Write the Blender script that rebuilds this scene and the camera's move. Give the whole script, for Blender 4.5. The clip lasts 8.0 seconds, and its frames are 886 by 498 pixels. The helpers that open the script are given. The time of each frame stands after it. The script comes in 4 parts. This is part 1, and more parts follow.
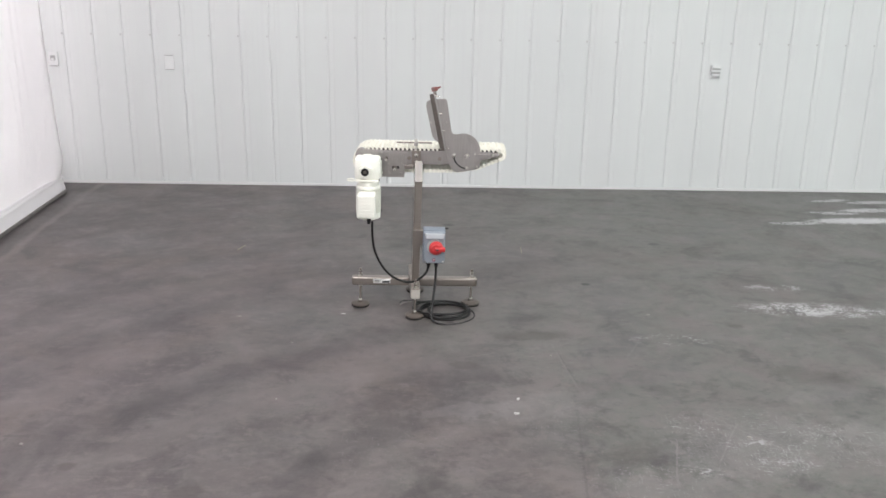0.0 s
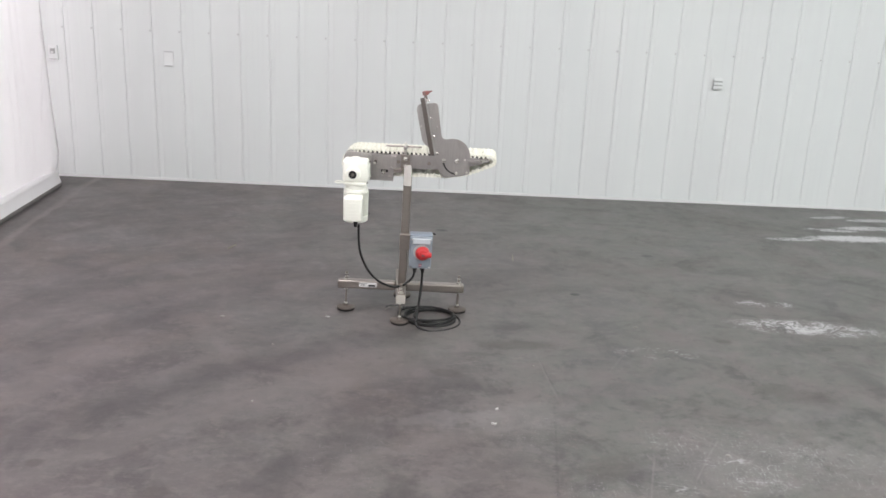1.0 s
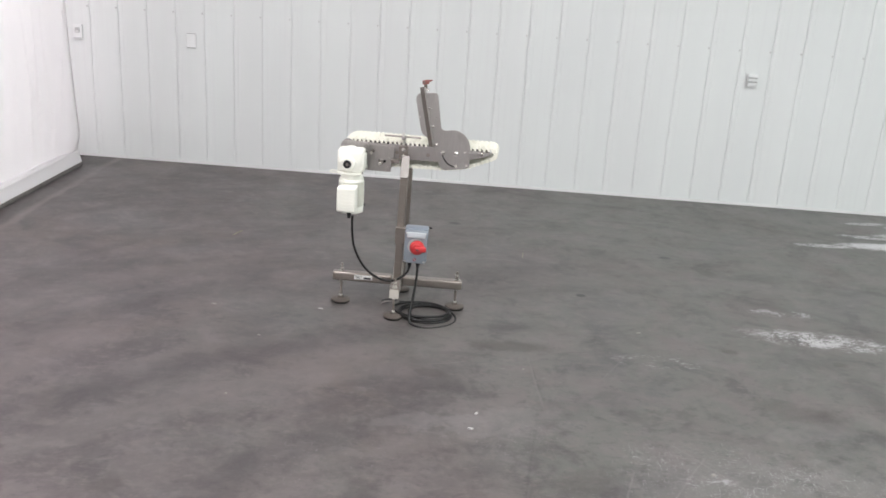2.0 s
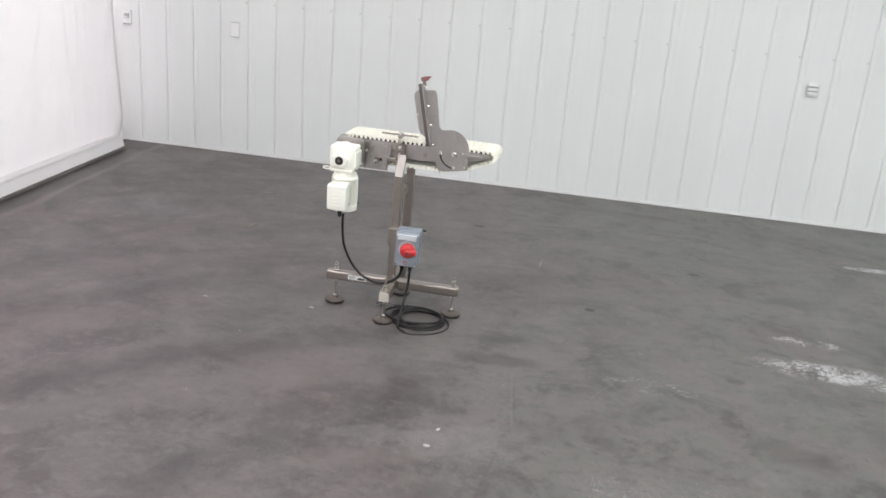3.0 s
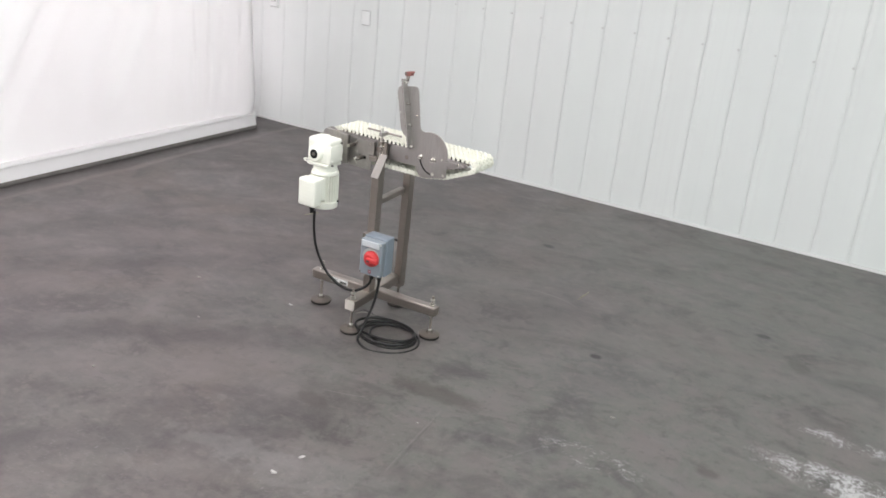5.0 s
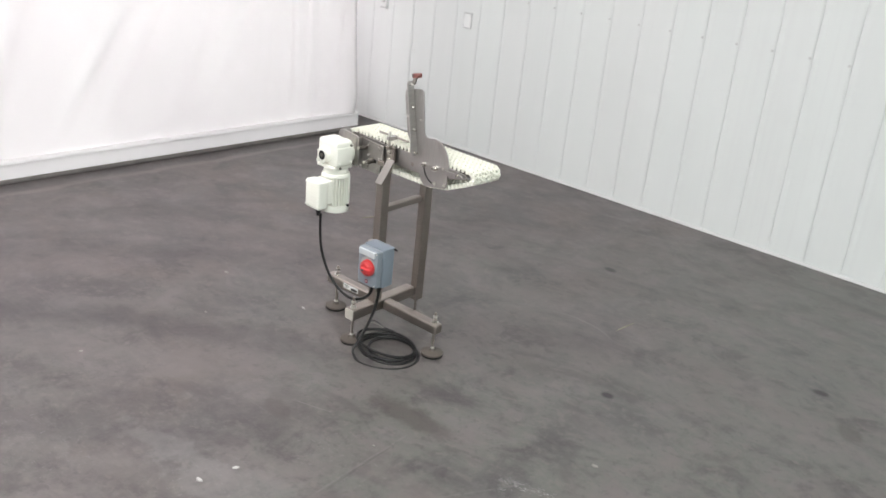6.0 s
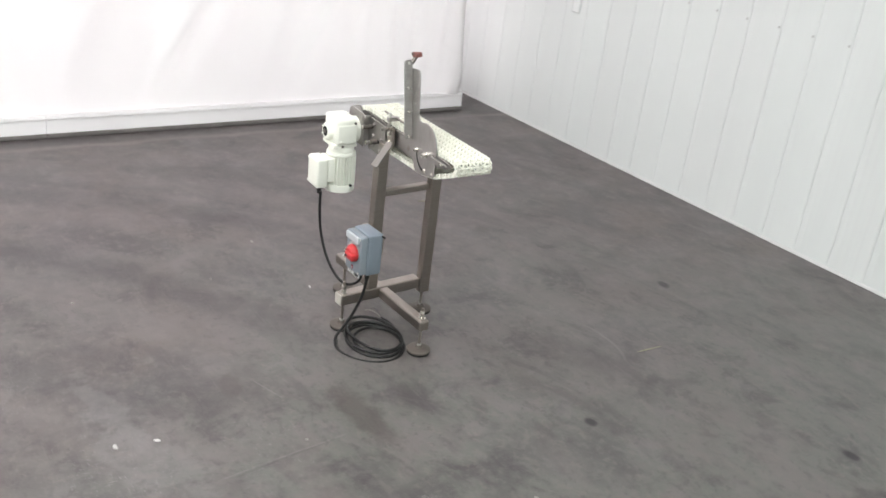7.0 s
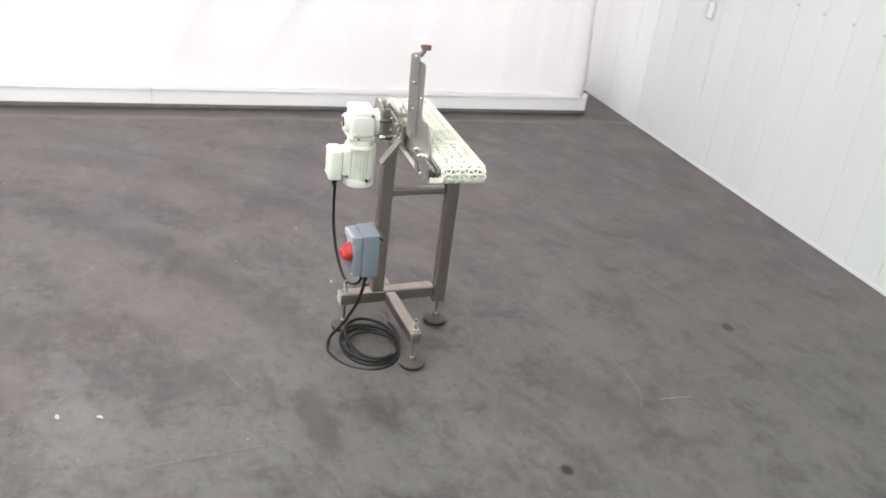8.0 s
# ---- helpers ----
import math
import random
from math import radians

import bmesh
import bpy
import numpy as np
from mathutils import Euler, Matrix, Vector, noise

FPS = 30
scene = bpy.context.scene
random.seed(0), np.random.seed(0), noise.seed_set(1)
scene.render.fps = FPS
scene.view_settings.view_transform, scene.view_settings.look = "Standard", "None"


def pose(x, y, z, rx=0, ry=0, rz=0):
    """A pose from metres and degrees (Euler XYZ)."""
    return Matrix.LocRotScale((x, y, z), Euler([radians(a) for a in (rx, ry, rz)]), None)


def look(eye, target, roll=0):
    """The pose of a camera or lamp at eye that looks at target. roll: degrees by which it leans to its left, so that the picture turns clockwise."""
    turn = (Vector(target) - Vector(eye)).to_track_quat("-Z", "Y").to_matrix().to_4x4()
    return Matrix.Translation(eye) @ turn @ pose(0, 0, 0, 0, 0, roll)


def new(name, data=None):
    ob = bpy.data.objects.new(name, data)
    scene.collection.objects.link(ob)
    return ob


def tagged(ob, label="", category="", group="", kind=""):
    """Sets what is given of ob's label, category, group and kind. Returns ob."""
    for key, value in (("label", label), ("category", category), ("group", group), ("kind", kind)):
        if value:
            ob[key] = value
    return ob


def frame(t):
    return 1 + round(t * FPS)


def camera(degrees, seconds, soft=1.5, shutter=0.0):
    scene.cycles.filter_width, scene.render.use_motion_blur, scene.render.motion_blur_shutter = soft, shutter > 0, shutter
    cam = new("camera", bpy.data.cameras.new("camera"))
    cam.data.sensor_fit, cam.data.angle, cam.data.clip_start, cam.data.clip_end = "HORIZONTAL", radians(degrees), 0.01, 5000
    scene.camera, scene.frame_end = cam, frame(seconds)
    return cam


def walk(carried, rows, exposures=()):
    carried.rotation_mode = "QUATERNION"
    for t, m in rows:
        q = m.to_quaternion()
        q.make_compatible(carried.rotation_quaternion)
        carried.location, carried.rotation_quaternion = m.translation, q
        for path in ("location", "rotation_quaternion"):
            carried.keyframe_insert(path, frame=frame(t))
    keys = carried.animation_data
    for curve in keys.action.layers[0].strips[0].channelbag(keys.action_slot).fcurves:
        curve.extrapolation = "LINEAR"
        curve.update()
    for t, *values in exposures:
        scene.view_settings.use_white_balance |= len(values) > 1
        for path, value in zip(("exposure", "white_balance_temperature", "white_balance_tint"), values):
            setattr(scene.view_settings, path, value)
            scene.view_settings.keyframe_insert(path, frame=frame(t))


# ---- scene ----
cam = camera(50.9, 8.0, soft=1.6, shutter=0.5)
PATH = [
    (0, (-0.093, -0.492, 1.895), (-0.057, 1.41, 1.276), 1.0),
    (0.5, (-0.057, -0.475, 1.896), (-0.029, 1.428, 1.281), 1.7),
    (1, (0.022, -0.448, 1.89), (0.039, 1.457, 1.28), 2.6),
    (1.5, (0.141, -0.379, 1.9), (0.081, 1.518, 1.27), 2.8),
    (2, (0.325, -0.281, 1.889), (0.223, 1.611, 1.25), 3.6),
    (2.2, (0.401, -0.245, 1.892), (0.281, 1.643, 1.245), 3.8),
    (3.3, (1.016, 0.105, 1.899), (0.624, 1.952, 1.236), 4.75),
    (3.5, (1.146, 0.187, 1.905), (0.714, 2.023, 1.24), 4.8),
    (4, (1.448, 0.398, 1.905), (0.912, 2.202, 1.228), 5.7),
    (4.5, (1.755, 0.649, 1.91), (1.035, 2.378, 1.21), 5.8),
    (4.7, (1.876, 0.745, 1.913), (1.085, 2.443, 1.211), 5.75),
    (5.8, (2.478, 1.463, 1.930), (1.309, 2.915, 1.204), 6.0),
    (6, (2.564, 1.605, 1.932), (1.335, 3.004, 1.202), 5.8),
    (6.5, (2.762, 1.989, 1.942), (1.394, 3.236, 1.183), 6.8),
    (7, (2.905, 2.396, 1.959), (1.427, 3.475, 1.154), 7.2),
    (7.5, (3.004, 2.813, 1.982), (1.424, 3.702, 1.137), 7.7),
    (8, (3.022, 3.226, 1.987), (1.355, 3.913, 1.123), 8.1),
]
walk(cam, [(t, look(eye, target, roll)) for t, eye, target, roll in PATH], [(0.0, 0.0, 6500, 10), (3.0, 0.02, 6500, 9.8), (4.5, 0.05, 6510, 8.8), (5.8, 0.09, 6540, 7.8), (6.5, 0.11, 6545, 7.1), (8.0, 0.25, 6545, 6.3)])

# ---- light ----
ROOM = dict(x0=-6.6, x1=8.5, y0=-7.0, y1=7.0, h=5.2)
CURTAIN_X, BOARD_END, SKEW = -2.94, 6.66, 0.012

world = bpy.data.worlds.new("interior")
world.use_nodes = True
world.node_tree.nodes["Background"].inputs[0].default_value = (0.9, 0.95, 1.0, 1)
world.node_tree.nodes["Background"].inputs[1].default_value = 0.05
scene.world = world

LAMP_POWER = 87.0
# First row, behind the sheet, is added backlight; the others light the room.
LAMP_ROWS = [(-4.9, 3.1, (1.0, 0.925, 0.960)), (-1.0, 0.96, (1.0, 0.942, 0.965)), (2.4, 0.9, (0.975, 1.0, 0.980)), (6.0, 1.27, (0.92, 1.0, 0.985))]
LAMP_YS = (-4.6, -1.0, 2.6)
# Places of the added, unseen lamps that make the sheet glow.
BACKLIGHT_YS = (-3.0, 1.2, 5.2)


# ---- node helpers ----
class Nodes:
    """Short spelling for building a node material."""

    def __init__(self, name):
        self.mat = bpy.data.materials.new(name)
        self.mat.use_nodes = True
        self.tree = self.mat.node_tree
        self.bsdf = self.tree.nodes["Principled BSDF"]

    def add(self, kind, **settings):
        n = self.tree.nodes.new(kind)
        for key, value in settings.items():
            if key == "operation":
                n.operation = value
            elif key == "data_type":
                n.data_type = value
            elif key == "blend_type":
                n.blend_type = value
        return n

    def put(self, socket, value):
        if isinstance(value, bpy.types.NodeSocket):
            self.tree.links.new(value, socket)
        elif value is not None:
            socket.default_value = value

    def math(self, op, a, b=None, c=None, clamp=False):
        n = self.add("ShaderNodeMath", operation=op)
        n.use_clamp = clamp
        for s, v in zip(n.inputs, (a, b, c)):
            self.put(s, v)
        return n.outputs[0]

    def pos(self):
        return self.add("ShaderNodeNewGeometry").outputs["Position"]

    def local(self):
        return self.add("ShaderNodeTexCoord").outputs["Object"]

    def mapped(self, vec, scale=(1, 1, 1), rot=(0, 0, 0), loc=(0, 0, 0)):
        n = self.add("ShaderNodeMapping")
        self.put(n.inputs[0], vec)
        n.inputs[1].default_value, n.inputs[2].default_value, n.inputs[3].default_value = loc, rot, scale
        return n.outputs[0]

    def noise(self, vec, scale, detail=4.0, rough=0.55, distort=0.0):
        n = self.add("ShaderNodeTexNoise")
        self.put(n.inputs["Vector"], vec)
        n.inputs["Scale"].default_value, n.inputs["Detail"].default_value = scale, detail
        n.inputs["Roughness"].default_value, n.inputs["Distortion"].default_value = rough, distort
        return n.outputs[0]

    def step(self, x, lo, hi, a=0.0, b=1.0):
        n = self.add("ShaderNodeMapRange")
        n.interpolation_type = "SMOOTHSTEP"
        self.put(n.inputs[0], x)
        for k, v in zip((1, 2, 3, 4), (lo, hi, a, b)):
            n.inputs[k].default_value = v
        return n.outputs[0]

    def mix(self, fac, a, b, blend="MIX"):
        n = self.add("ShaderNodeMix", data_type="RGBA", blend_type=blend)
        for s, v in ((n.inputs[0], fac), (n.inputs[6], a), (n.inputs[7], b)):
            self.put(s, (*v, 1) if isinstance(v, tuple) and len(v) == 3 else v)
        return n.outputs[2]

    def bump(self, height, strength=0.3, distance=0.002):
        n = self.add("ShaderNodeBump")
        n.inputs["Strength"].default_value, n.inputs["Distance"].default_value = strength, distance
        self.put(n.inputs["Height"], height)
        self.put(self.bsdf.inputs["Normal"], n.outputs[0])

    def set(self, color=None, rough=None, metal=None, spec=None):
        for key, v in (("Base Color", color), ("Roughness", rough), ("Metallic", metal), ("Specular IOR Level", spec)):
            if v is not None:
                self.put(self.bsdf.inputs[key], (*v, 1) if isinstance(v, tuple) and len(v) == 3 else v)
        return self.mat


def circle_through(a, b, c):
    """Centre and radius of the circle through three points of the plan."""
    (ax, ay), (bx, by), (cx, cy) = a, b, c
    d = 2 * (ax * (by - cy) + bx * (cy - ay) + cx * (ay - by))
    ux = ((ax * ax + ay * ay) * (by - cy) + (bx * bx + by * by) * (cy - ay) + (cx * cx + cy * cy) * (ay - by)) / d
    uy = ((ax * ax + ay * ay) * (cx - bx) + (bx * bx + by * by) * (ax - cx) + (cx * cx + cy * cy) * (bx - ax)) / d
    return ux, uy, math.hypot(ax - ux, ay - uy)


# ---- materials ----
def concrete_floor():
    n = Nodes("worn_concrete")
    p = n.pos()
    xyz = n.add("ShaderNodeSeparateXYZ")
    n.put(xyz.inputs[0], p)
    x, y = xyz.outputs[0], xyz.outputs[1]
    wob = n.noise(p, 2.2, 3)
    wob2 = n.noise(p, 14.0, 4, 0.65)
    big = n.noise(p, 0.55, 3)
    mid = n.noise(p, 1.7, 6, 0.62, 0.6)
    fine = n.noise(p, 26.0, 6, 0.7)
    grit = n.noise(p, 160.0, 3, 0.7)
    streak = n.noise(n.mapped(p, (1.0, 5.5, 1.0), (0, 0, 0.35)), 2.6, 6, 0.62, 0.2)
    streak2 = n.noise(n.mapped(p, (6.0, 1.0, 1.0), (0, 0, -0.5)), 2.0, 6, 0.65, 0.3)

    # grey cement with brownish and cooler fields
    patch = n.noise(p, 3.6, 7, 0.66, 0.5)
    cloud = n.noise(n.mapped(p, (1.0, 1.25, 1.0), (0, 0, 0.2)), 5.2, 6, 0.60, 0.5)
    warm = n.step(n.math("ADD", n.math("MULTIPLY", x, -0.13), big), 0.33, 0.70)
    col = n.mix(warm, (0.122, 0.128, 0.112), (0.098, 0.084, 0.084))
    rust = n.math("MULTIPLY", warm, n.step(n.noise(n.mapped(p, (1.0, 1.0, 1.0), (0, 0, 0), (7.3, 2.1, 0)), 1.35, 6, 0.62, 0.5), 0.48, 0.66))
    col = n.mix(n.math("MULTIPLY", rust, 0.55), col, (0.138, 0.110, 0.092))
    col = n.mix(n.math("MULTIPLY", n.step(mid, 0.47, 0.70), 0.60), col, (0.149, 0.131, 0.126))
    col = n.mix(n.math("MULTIPLY", n.step(mid, 0.49, 0.29), 0.60), col, (0.065, 0.061, 0.063))
    col = n.mix(n.math("MULTIPLY", n.step(patch, 0.50, 0.64), 0.66), col, (0.152, 0.135, 0.130))
    col = n.mix(n.math("MULTIPLY", n.step(patch, 0.48, 0.35), 0.66), col, (0.052, 0.047, 0.049))
    col = n.mix(n.math("MULTIPLY", n.step(cloud, 0.53, 0.68), 0.42), col, (0.171, 0.160, 0.156))
    col = n.mix(n.math("MULTIPLY", n.step(cloud, 0.47, 0.33), 0.42), col, (0.055, 0.048, 0.047))
    fleck = n.noise(n.mapped(p, (1.0, 1.3, 1.0), (0, 0, -0.3), (3.7, 8.2, 0)), 13.0, 6, 0.66, 0.3)
    col = n.mix(n.math("MULTIPLY", n.step(fleck, 0.54, 0.64), 0.38), col, (0.182, 0.162, 0.146))
    col = n.mix(n.math("MULTIPLY", n.step(fleck, 0.45, 0.35), 0.38), col, (0.056, 0.050, 0.050))
    col = n.mix(n.math("MULTIPLY", n.step(streak, 0.54, 0.72), 0.14), col, (0.176, 0.162, 0.151))
    col = n.mix(n.math("MULTIPLY", n.step(streak2, 0.54, 0.72), 0.10), col, (0.062, 0.057, 0.058))
    col = n.mix(n.math("MULTIPLY", n.step(fine, 0.50, 0.63), 0.38), col, (0.165, 0.154, 0.146))
    col = n.mix(n.math("MULTIPLY", n.step(fine, 0.46, 0.34), 0.42), col, (0.053, 0.048, 0.050))
    col = n.mix(n.math("MULTIPLY", n.step(grit, 0.55, 0.75), 0.20), col, (0.209, 0.198, 0.189))

    # wiped smears that follow the turning circle
    ax, ay = n.math("SUBTRACT", x, 0.75), n.math("SUBTRACT", y, 1.75)
    turned = n.add("ShaderNodeCombineXYZ")
    n.put(turned.inputs[0], n.math("MULTIPLY", n.math("ARCTAN2", ay, ax), 2.6))
    n.put(turned.inputs[1], n.math("MULTIPLY", n.math("SQRT", n.math("ADD", n.math("MULTIPLY", ax, ax), n.math("MULTIPLY", ay, ay))), 2.1))
    smear = n.noise(turned.outputs[0], 1.7, 6, 0.58, 0.6)
    col = n.mix(n.math("MULTIPLY", n.step(smear, 0.52, 0.68), 0.40), col, (0.160, 0.145, 0.136))
    col = n.mix(n.math("MULTIPLY", n.step(smear, 0.48, 0.34), 0.40), col, (0.052, 0.047, 0.048))

    # tyre marks: soft dark arcs
    def arc(a, b, c, width, amount, tone, lo, hi, above=None):
        nonlocal col
        cx, cy, r = circle_through(a, b, c)
        dx, dy = n.math("SUBTRACT", x, cx), n.math("SUBTRACT", y, cy)
        d = n.math("SQRT", n.math("ADD", n.math("MULTIPLY", dx, dx), n.math("MULTIPLY", dy, dy)))
        off = n.math("ABSOLUTE", n.math("ADD", n.math("SUBTRACT", d, r), n.math("MULTIPLY", n.math("SUBTRACT", wob, 0.5), 0.10)))
        m = n.step(off, width, width * 0.25)
        m = n.math("MULTIPLY", m, n.step(x, lo - 0.35, lo + 0.15))
        m = n.math("MULTIPLY", m, n.step(x, hi + 0.35, hi - 0.15))
        m = n.math("MULTIPLY", m, n.step(patch, 0.30, 0.66, 1.0, 0.55))
        if above is not None:
            m = n.math("MULTIPLY", m, n.step(y, above, above + 0.03))
        col = n.mix(n.math("MULTIPLY", m, amount), col, tone)

    dark, pale = (0.044, 0.040, 0.043), (0.160, 0.146, 0.136)
    arc((-1.61, 2.72), (-1.01, 3.41), (-0.24, 3.89), 0.17, 0.55, dark, -1.9, -0.2)
    arc((-1.45, 2.50), (-0.83, 3.16), (-0.10, 3.55), 0.13, 0.42, pale, -1.6, 0.0)
    arc((-0.57, 2.50), (-0.36, 2.82), (0.30, 3.22), 0.13, 0.50, dark, -0.8, 0.1)
    arc((-0.40, 2.45), (-0.22, 2.70), (0.35, 3.02), 0.08, 0.36, pale, -0.7, 0.4)
    arc((-2.13, 2.73), (-2.03, 3.15), (-1.70, 3.80), 0.15, 0.45, dark, -2.3, -1.2)
    arc((-2.60, 1.50), (-1.90, 4.10), (-0.90, 4.90), 0.16, 0.30, pale, -2.6, -1.0)
    arc((0.10, 5.00), (1.20, 4.95), (2.60, 5.40), 0.12, 0.24, pale, 0.4, 2.6)
    arc((0.25, 5.19), (0.36, 5.215), (0.56, 5.16), 0.010, 0.62, (0.26, 0.25, 0.24), 0.42, 0.40, 5.13)

    # sawn joints
    def joint(coord, at, along, lo, hi, amount):
        nonlocal col
        off = n.math("ABSOLUTE", n.math("ADD", n.math("SUBTRACT", coord, at), n.math("MULTIPLY", n.math("SUBTRACT", wob2, 0.5), 0.012)))
        m = n.math("MULTIPLY", n.step(off, 0.008, 0.002), n.math("MULTIPLY", n.step(along, lo, lo + 0.3), n.step(along, hi, hi - 0.3)))
        col = n.mix(n.math("MULTIPLY", m, amount), col, (0.035, 0.032, 0.032))

    joint(n.math("ADD", x, n.math("MULTIPLY", y, -0.09)), 0.285, y, 0.5, 3.4, 0.22)
    xs = n.math("ADD", x, n.math("MULTIPLY", n.math("SUBTRACT", y, 3.0), SKEW))
    edge = n.math("ABSOLUTE", n.math("ADD", n.math("SUBTRACT", xs, -2.715), n.math("MULTIPLY", n.math("SUBTRACT", wob, 0.5), 0.16)))
    col = n.mix(n.math("MULTIPLY", n.step(edge, 0.05, 0.01), 0.62), col, (0.20, 0.18, 0.166))
    # Shade on the floor beside the foot board, painted as a darker strip.
    strip = n.math("MULTIPLY", n.step(xs, -2.70, -2.76), 0.45)
    col = n.mix(strip, col, (0.064, 0.060, 0.060))

    # blots and scuffs: x, y, half length, half width, turn, amount, tone, raggedness
    def blot(cx, cy, a, b, turn, amount, tone, rag=0.35, sparse=0.0, tight=True):
        nonlocal col
        c, s = math.cos(radians(turn)), math.sin(radians(turn))
        dx, dy = n.math("SUBTRACT", x, cx), n.math("SUBTRACT", y, cy)
        u = n.math("MULTIPLY", n.math("ADD", n.math("MULTIPLY", dx, c), n.math("MULTIPLY", dy, s)), 1 / a)
        v = n.math("MULTIPLY", n.math("SUBTRACT", n.math("MULTIPLY", dy, c), n.math("MULTIPLY", dx, s)), 1 / b)
        d = n.math("SQRT", n.math("ADD", n.math("MULTIPLY", u, u), n.math("MULTIPLY", v, v)))
        d = n.math("ADD", d, n.math("MULTIPLY", n.math("SUBTRACT", fine if sparse else wob2, 0.5), rag * 4))
        m = n.step(d, 1.0, 0.45)
        if sparse:
            m = n.math("MULTIPLY", m, n.step(scrape, sparse - 0.022, sparse + 0.035) if tight else n.step(hair, sparse, sparse + 0.09))
        col = n.mix(n.math("MULTIPLY", m, amount), col, tone)

    scrape = n.math("ADD", n.math("MULTIPLY", n.noise(n.mapped(p, (1.0, 1.6, 1.0), (0, 0, 0.12)), 46.0, 5, 0.80, 0.0), 0.62), n.math("MULTIPLY", n.noise(n.mapped(p, (1.0, 1.4, 1.0), (0, 0, 0.12)), 8.0, 3, 0.6, 0.0), 0.38))
    hair = n.math("MAXIMUM", n.noise(n.mapped(p, (1.0, 7.0, 1.0), (0, 0, 0.6)), 26.0, 4, 0.7, 0.6), n.noise(n.mapped(p, (7.0, 1.0, 1.0), (0, 0, 0.2)), 26.0, 4, 0.7, 0.6))
    black, white = (0.010, 0.009, 0.010), (0.56, 0.57, 0.57)
    for bx, by, a, b, turn in [(1.445, 5.49, 0.045, 0.035, 10), (0.06, 5.89, 0.055, 0.042, -15), (0.855, 4.685, 0.041, 0.036, 0)]:
        blot(bx, by, a * 0.95, b * 0.85, turn, 0.95, black, 0.16)
    for bx, by, a, b, turn, k in [(1.66, 5.25, 0.11, 0.06, -50, 0.5), (1.55, 4.07, 0.06, 0.05, 0, 0.55), (2.08, 4.02, 0.05, 0.04, 0, 0.5),
                                  (-0.84, 5.38, 0.07, 0.05, 0, 0.4), (0.46, 3.91, 0.27, 0.08, 6, 0.52), (-1.45, 2.62, 0.05, 0.04, 0, 0.5),
                                  (-0.95, 2.45, 0.08, 0.06, 20, 0.45), (0.10, 3.55, 0.10, 0.06, -10, 0.45), (1.75, 3.45, 0.30, 0.12, -20, 0.35),
                                  (0.75, 2.75, 0.16, 0.10, 30, 0.35), (2.60, 3.30, 0.40, 0.16, 10, 0.30)]:
        blot(bx, by, a, b, turn, k, (0.050, 0.042, 0.036))
    for bx, by, a, b, turn, k, sp in [(2.08, 4.31, 0.50, 0.13, -4, 0.74, 0.50), (1.95, 4.66, 0.26, 0.07, 0, 0.55, 0.54), (1.16, 3.87, 0.26, 0.10, 0, 0.45, 0.56),
                                      (2.62, 6.04, 0.26, 0.05, 4, 0.80, 0.46), (3.12, 6.12, 0.46, 0.10, 3, 0.95, 0.40), (3.02, 6.33, 0.24, 0.05, -4, 0.75, 0.45), (3.35, 6.42, 0.34, 0.07, 6, 0.80, 0.44), (3.14, 6.70, 0.20, 0.05, 12, 0.70, 0.45), (3.48, 6.66, 0.30, 0.06, 5, 0.70, 0.45), (1.22, 2.84, 0.14, 0.07, 10, 0.50, 0.53),
                                      (1.32, 2.66, 0.16, 0.06, 0, 0.50, 0.54), (1.42, 2.93, 0.12, 0.05, 20, 0.4, 0.54), (0.98, 2.62, 0.16, 0.05, -8, 0.4, 0.55)]:
        blot(bx, by, a, b, turn, k, white, 0.30, sp)
    for bx, by, a, b, turn, k, sp in [(1.25, 2.85, 0.50, 0.36, 10, 0.40, 0.60), (1.32, 2.72, 0.20, 0.12, 35, 0.42, 0.57), (1.02, 2.98, 0.15, 0.10, -25, 0.34, 0.58), (1.55, 2.92, 0.18, 0.08, 15, 0.40, 0.57), (0.75, 2.50, 0.30, 0.24, 0, 0.38, 0.60), (1.85, 2.75, 0.50, 0.26, -20, 0.42, 0.59), (0.42, 3.05, 0.36, 0.26, 0, 0.20, 0.61),
                                      (-0.25, 2.75, 0.40, 0.30, 30, 0.18, 0.62), (0.55, 3.55, 0.35, 0.25, 0, 0.16, 0.62)]:
        blot(bx, by, a, b, turn, k, white, 0.30, sp - 0.01, False)
    for bx, by, a, b, turn, k in [(1.30, 2.80, 0.55, 0.28, 12, 0.22), (0.85, 2.45, 0.36, 0.20, -10, 0.18), (1.95, 2.85, 0.55, 0.22, -16, 0.20), (1.75, 3.30, 0.30, 0.10, 25, 0.16), (0.42, 3.14, 0.34, 0.16, 20, 0.20), (0.10, 3.10, 0.40, 0.08, 12, 0.22)]:
        blot(bx, by, a, b, turn, k, (0.24, 0.235, 0.225), 0.60)
    # single long scratches and saw lines
    def scratch(x0, y0, x1, y1, width, amount, tone):
        nonlocal col
        length = math.hypot(x1 - x0, y1 - y0)
        c, s = (x1 - x0) / length, (y1 - y0) / length
        dx, dy = n.math("SUBTRACT", x, x0), n.math("SUBTRACT", y, y0)
        u = n.math("ADD", n.math("MULTIPLY", dx, c), n.math("MULTIPLY", dy, s))
        v = n.math("ABSOLUTE", n.math("ADD", n.math("SUBTRACT", n.math("MULTIPLY", dy, c), n.math("MULTIPLY", dx, s)), n.math("MULTIPLY", n.math("SUBTRACT", wob, 0.5), 0.03)))
        m = n.math("MULTIPLY", n.step(v, width, width * 0.3), n.math("MULTIPLY", n.step(u, 0.0, 0.04), n.step(u, length, length - 0.04)))
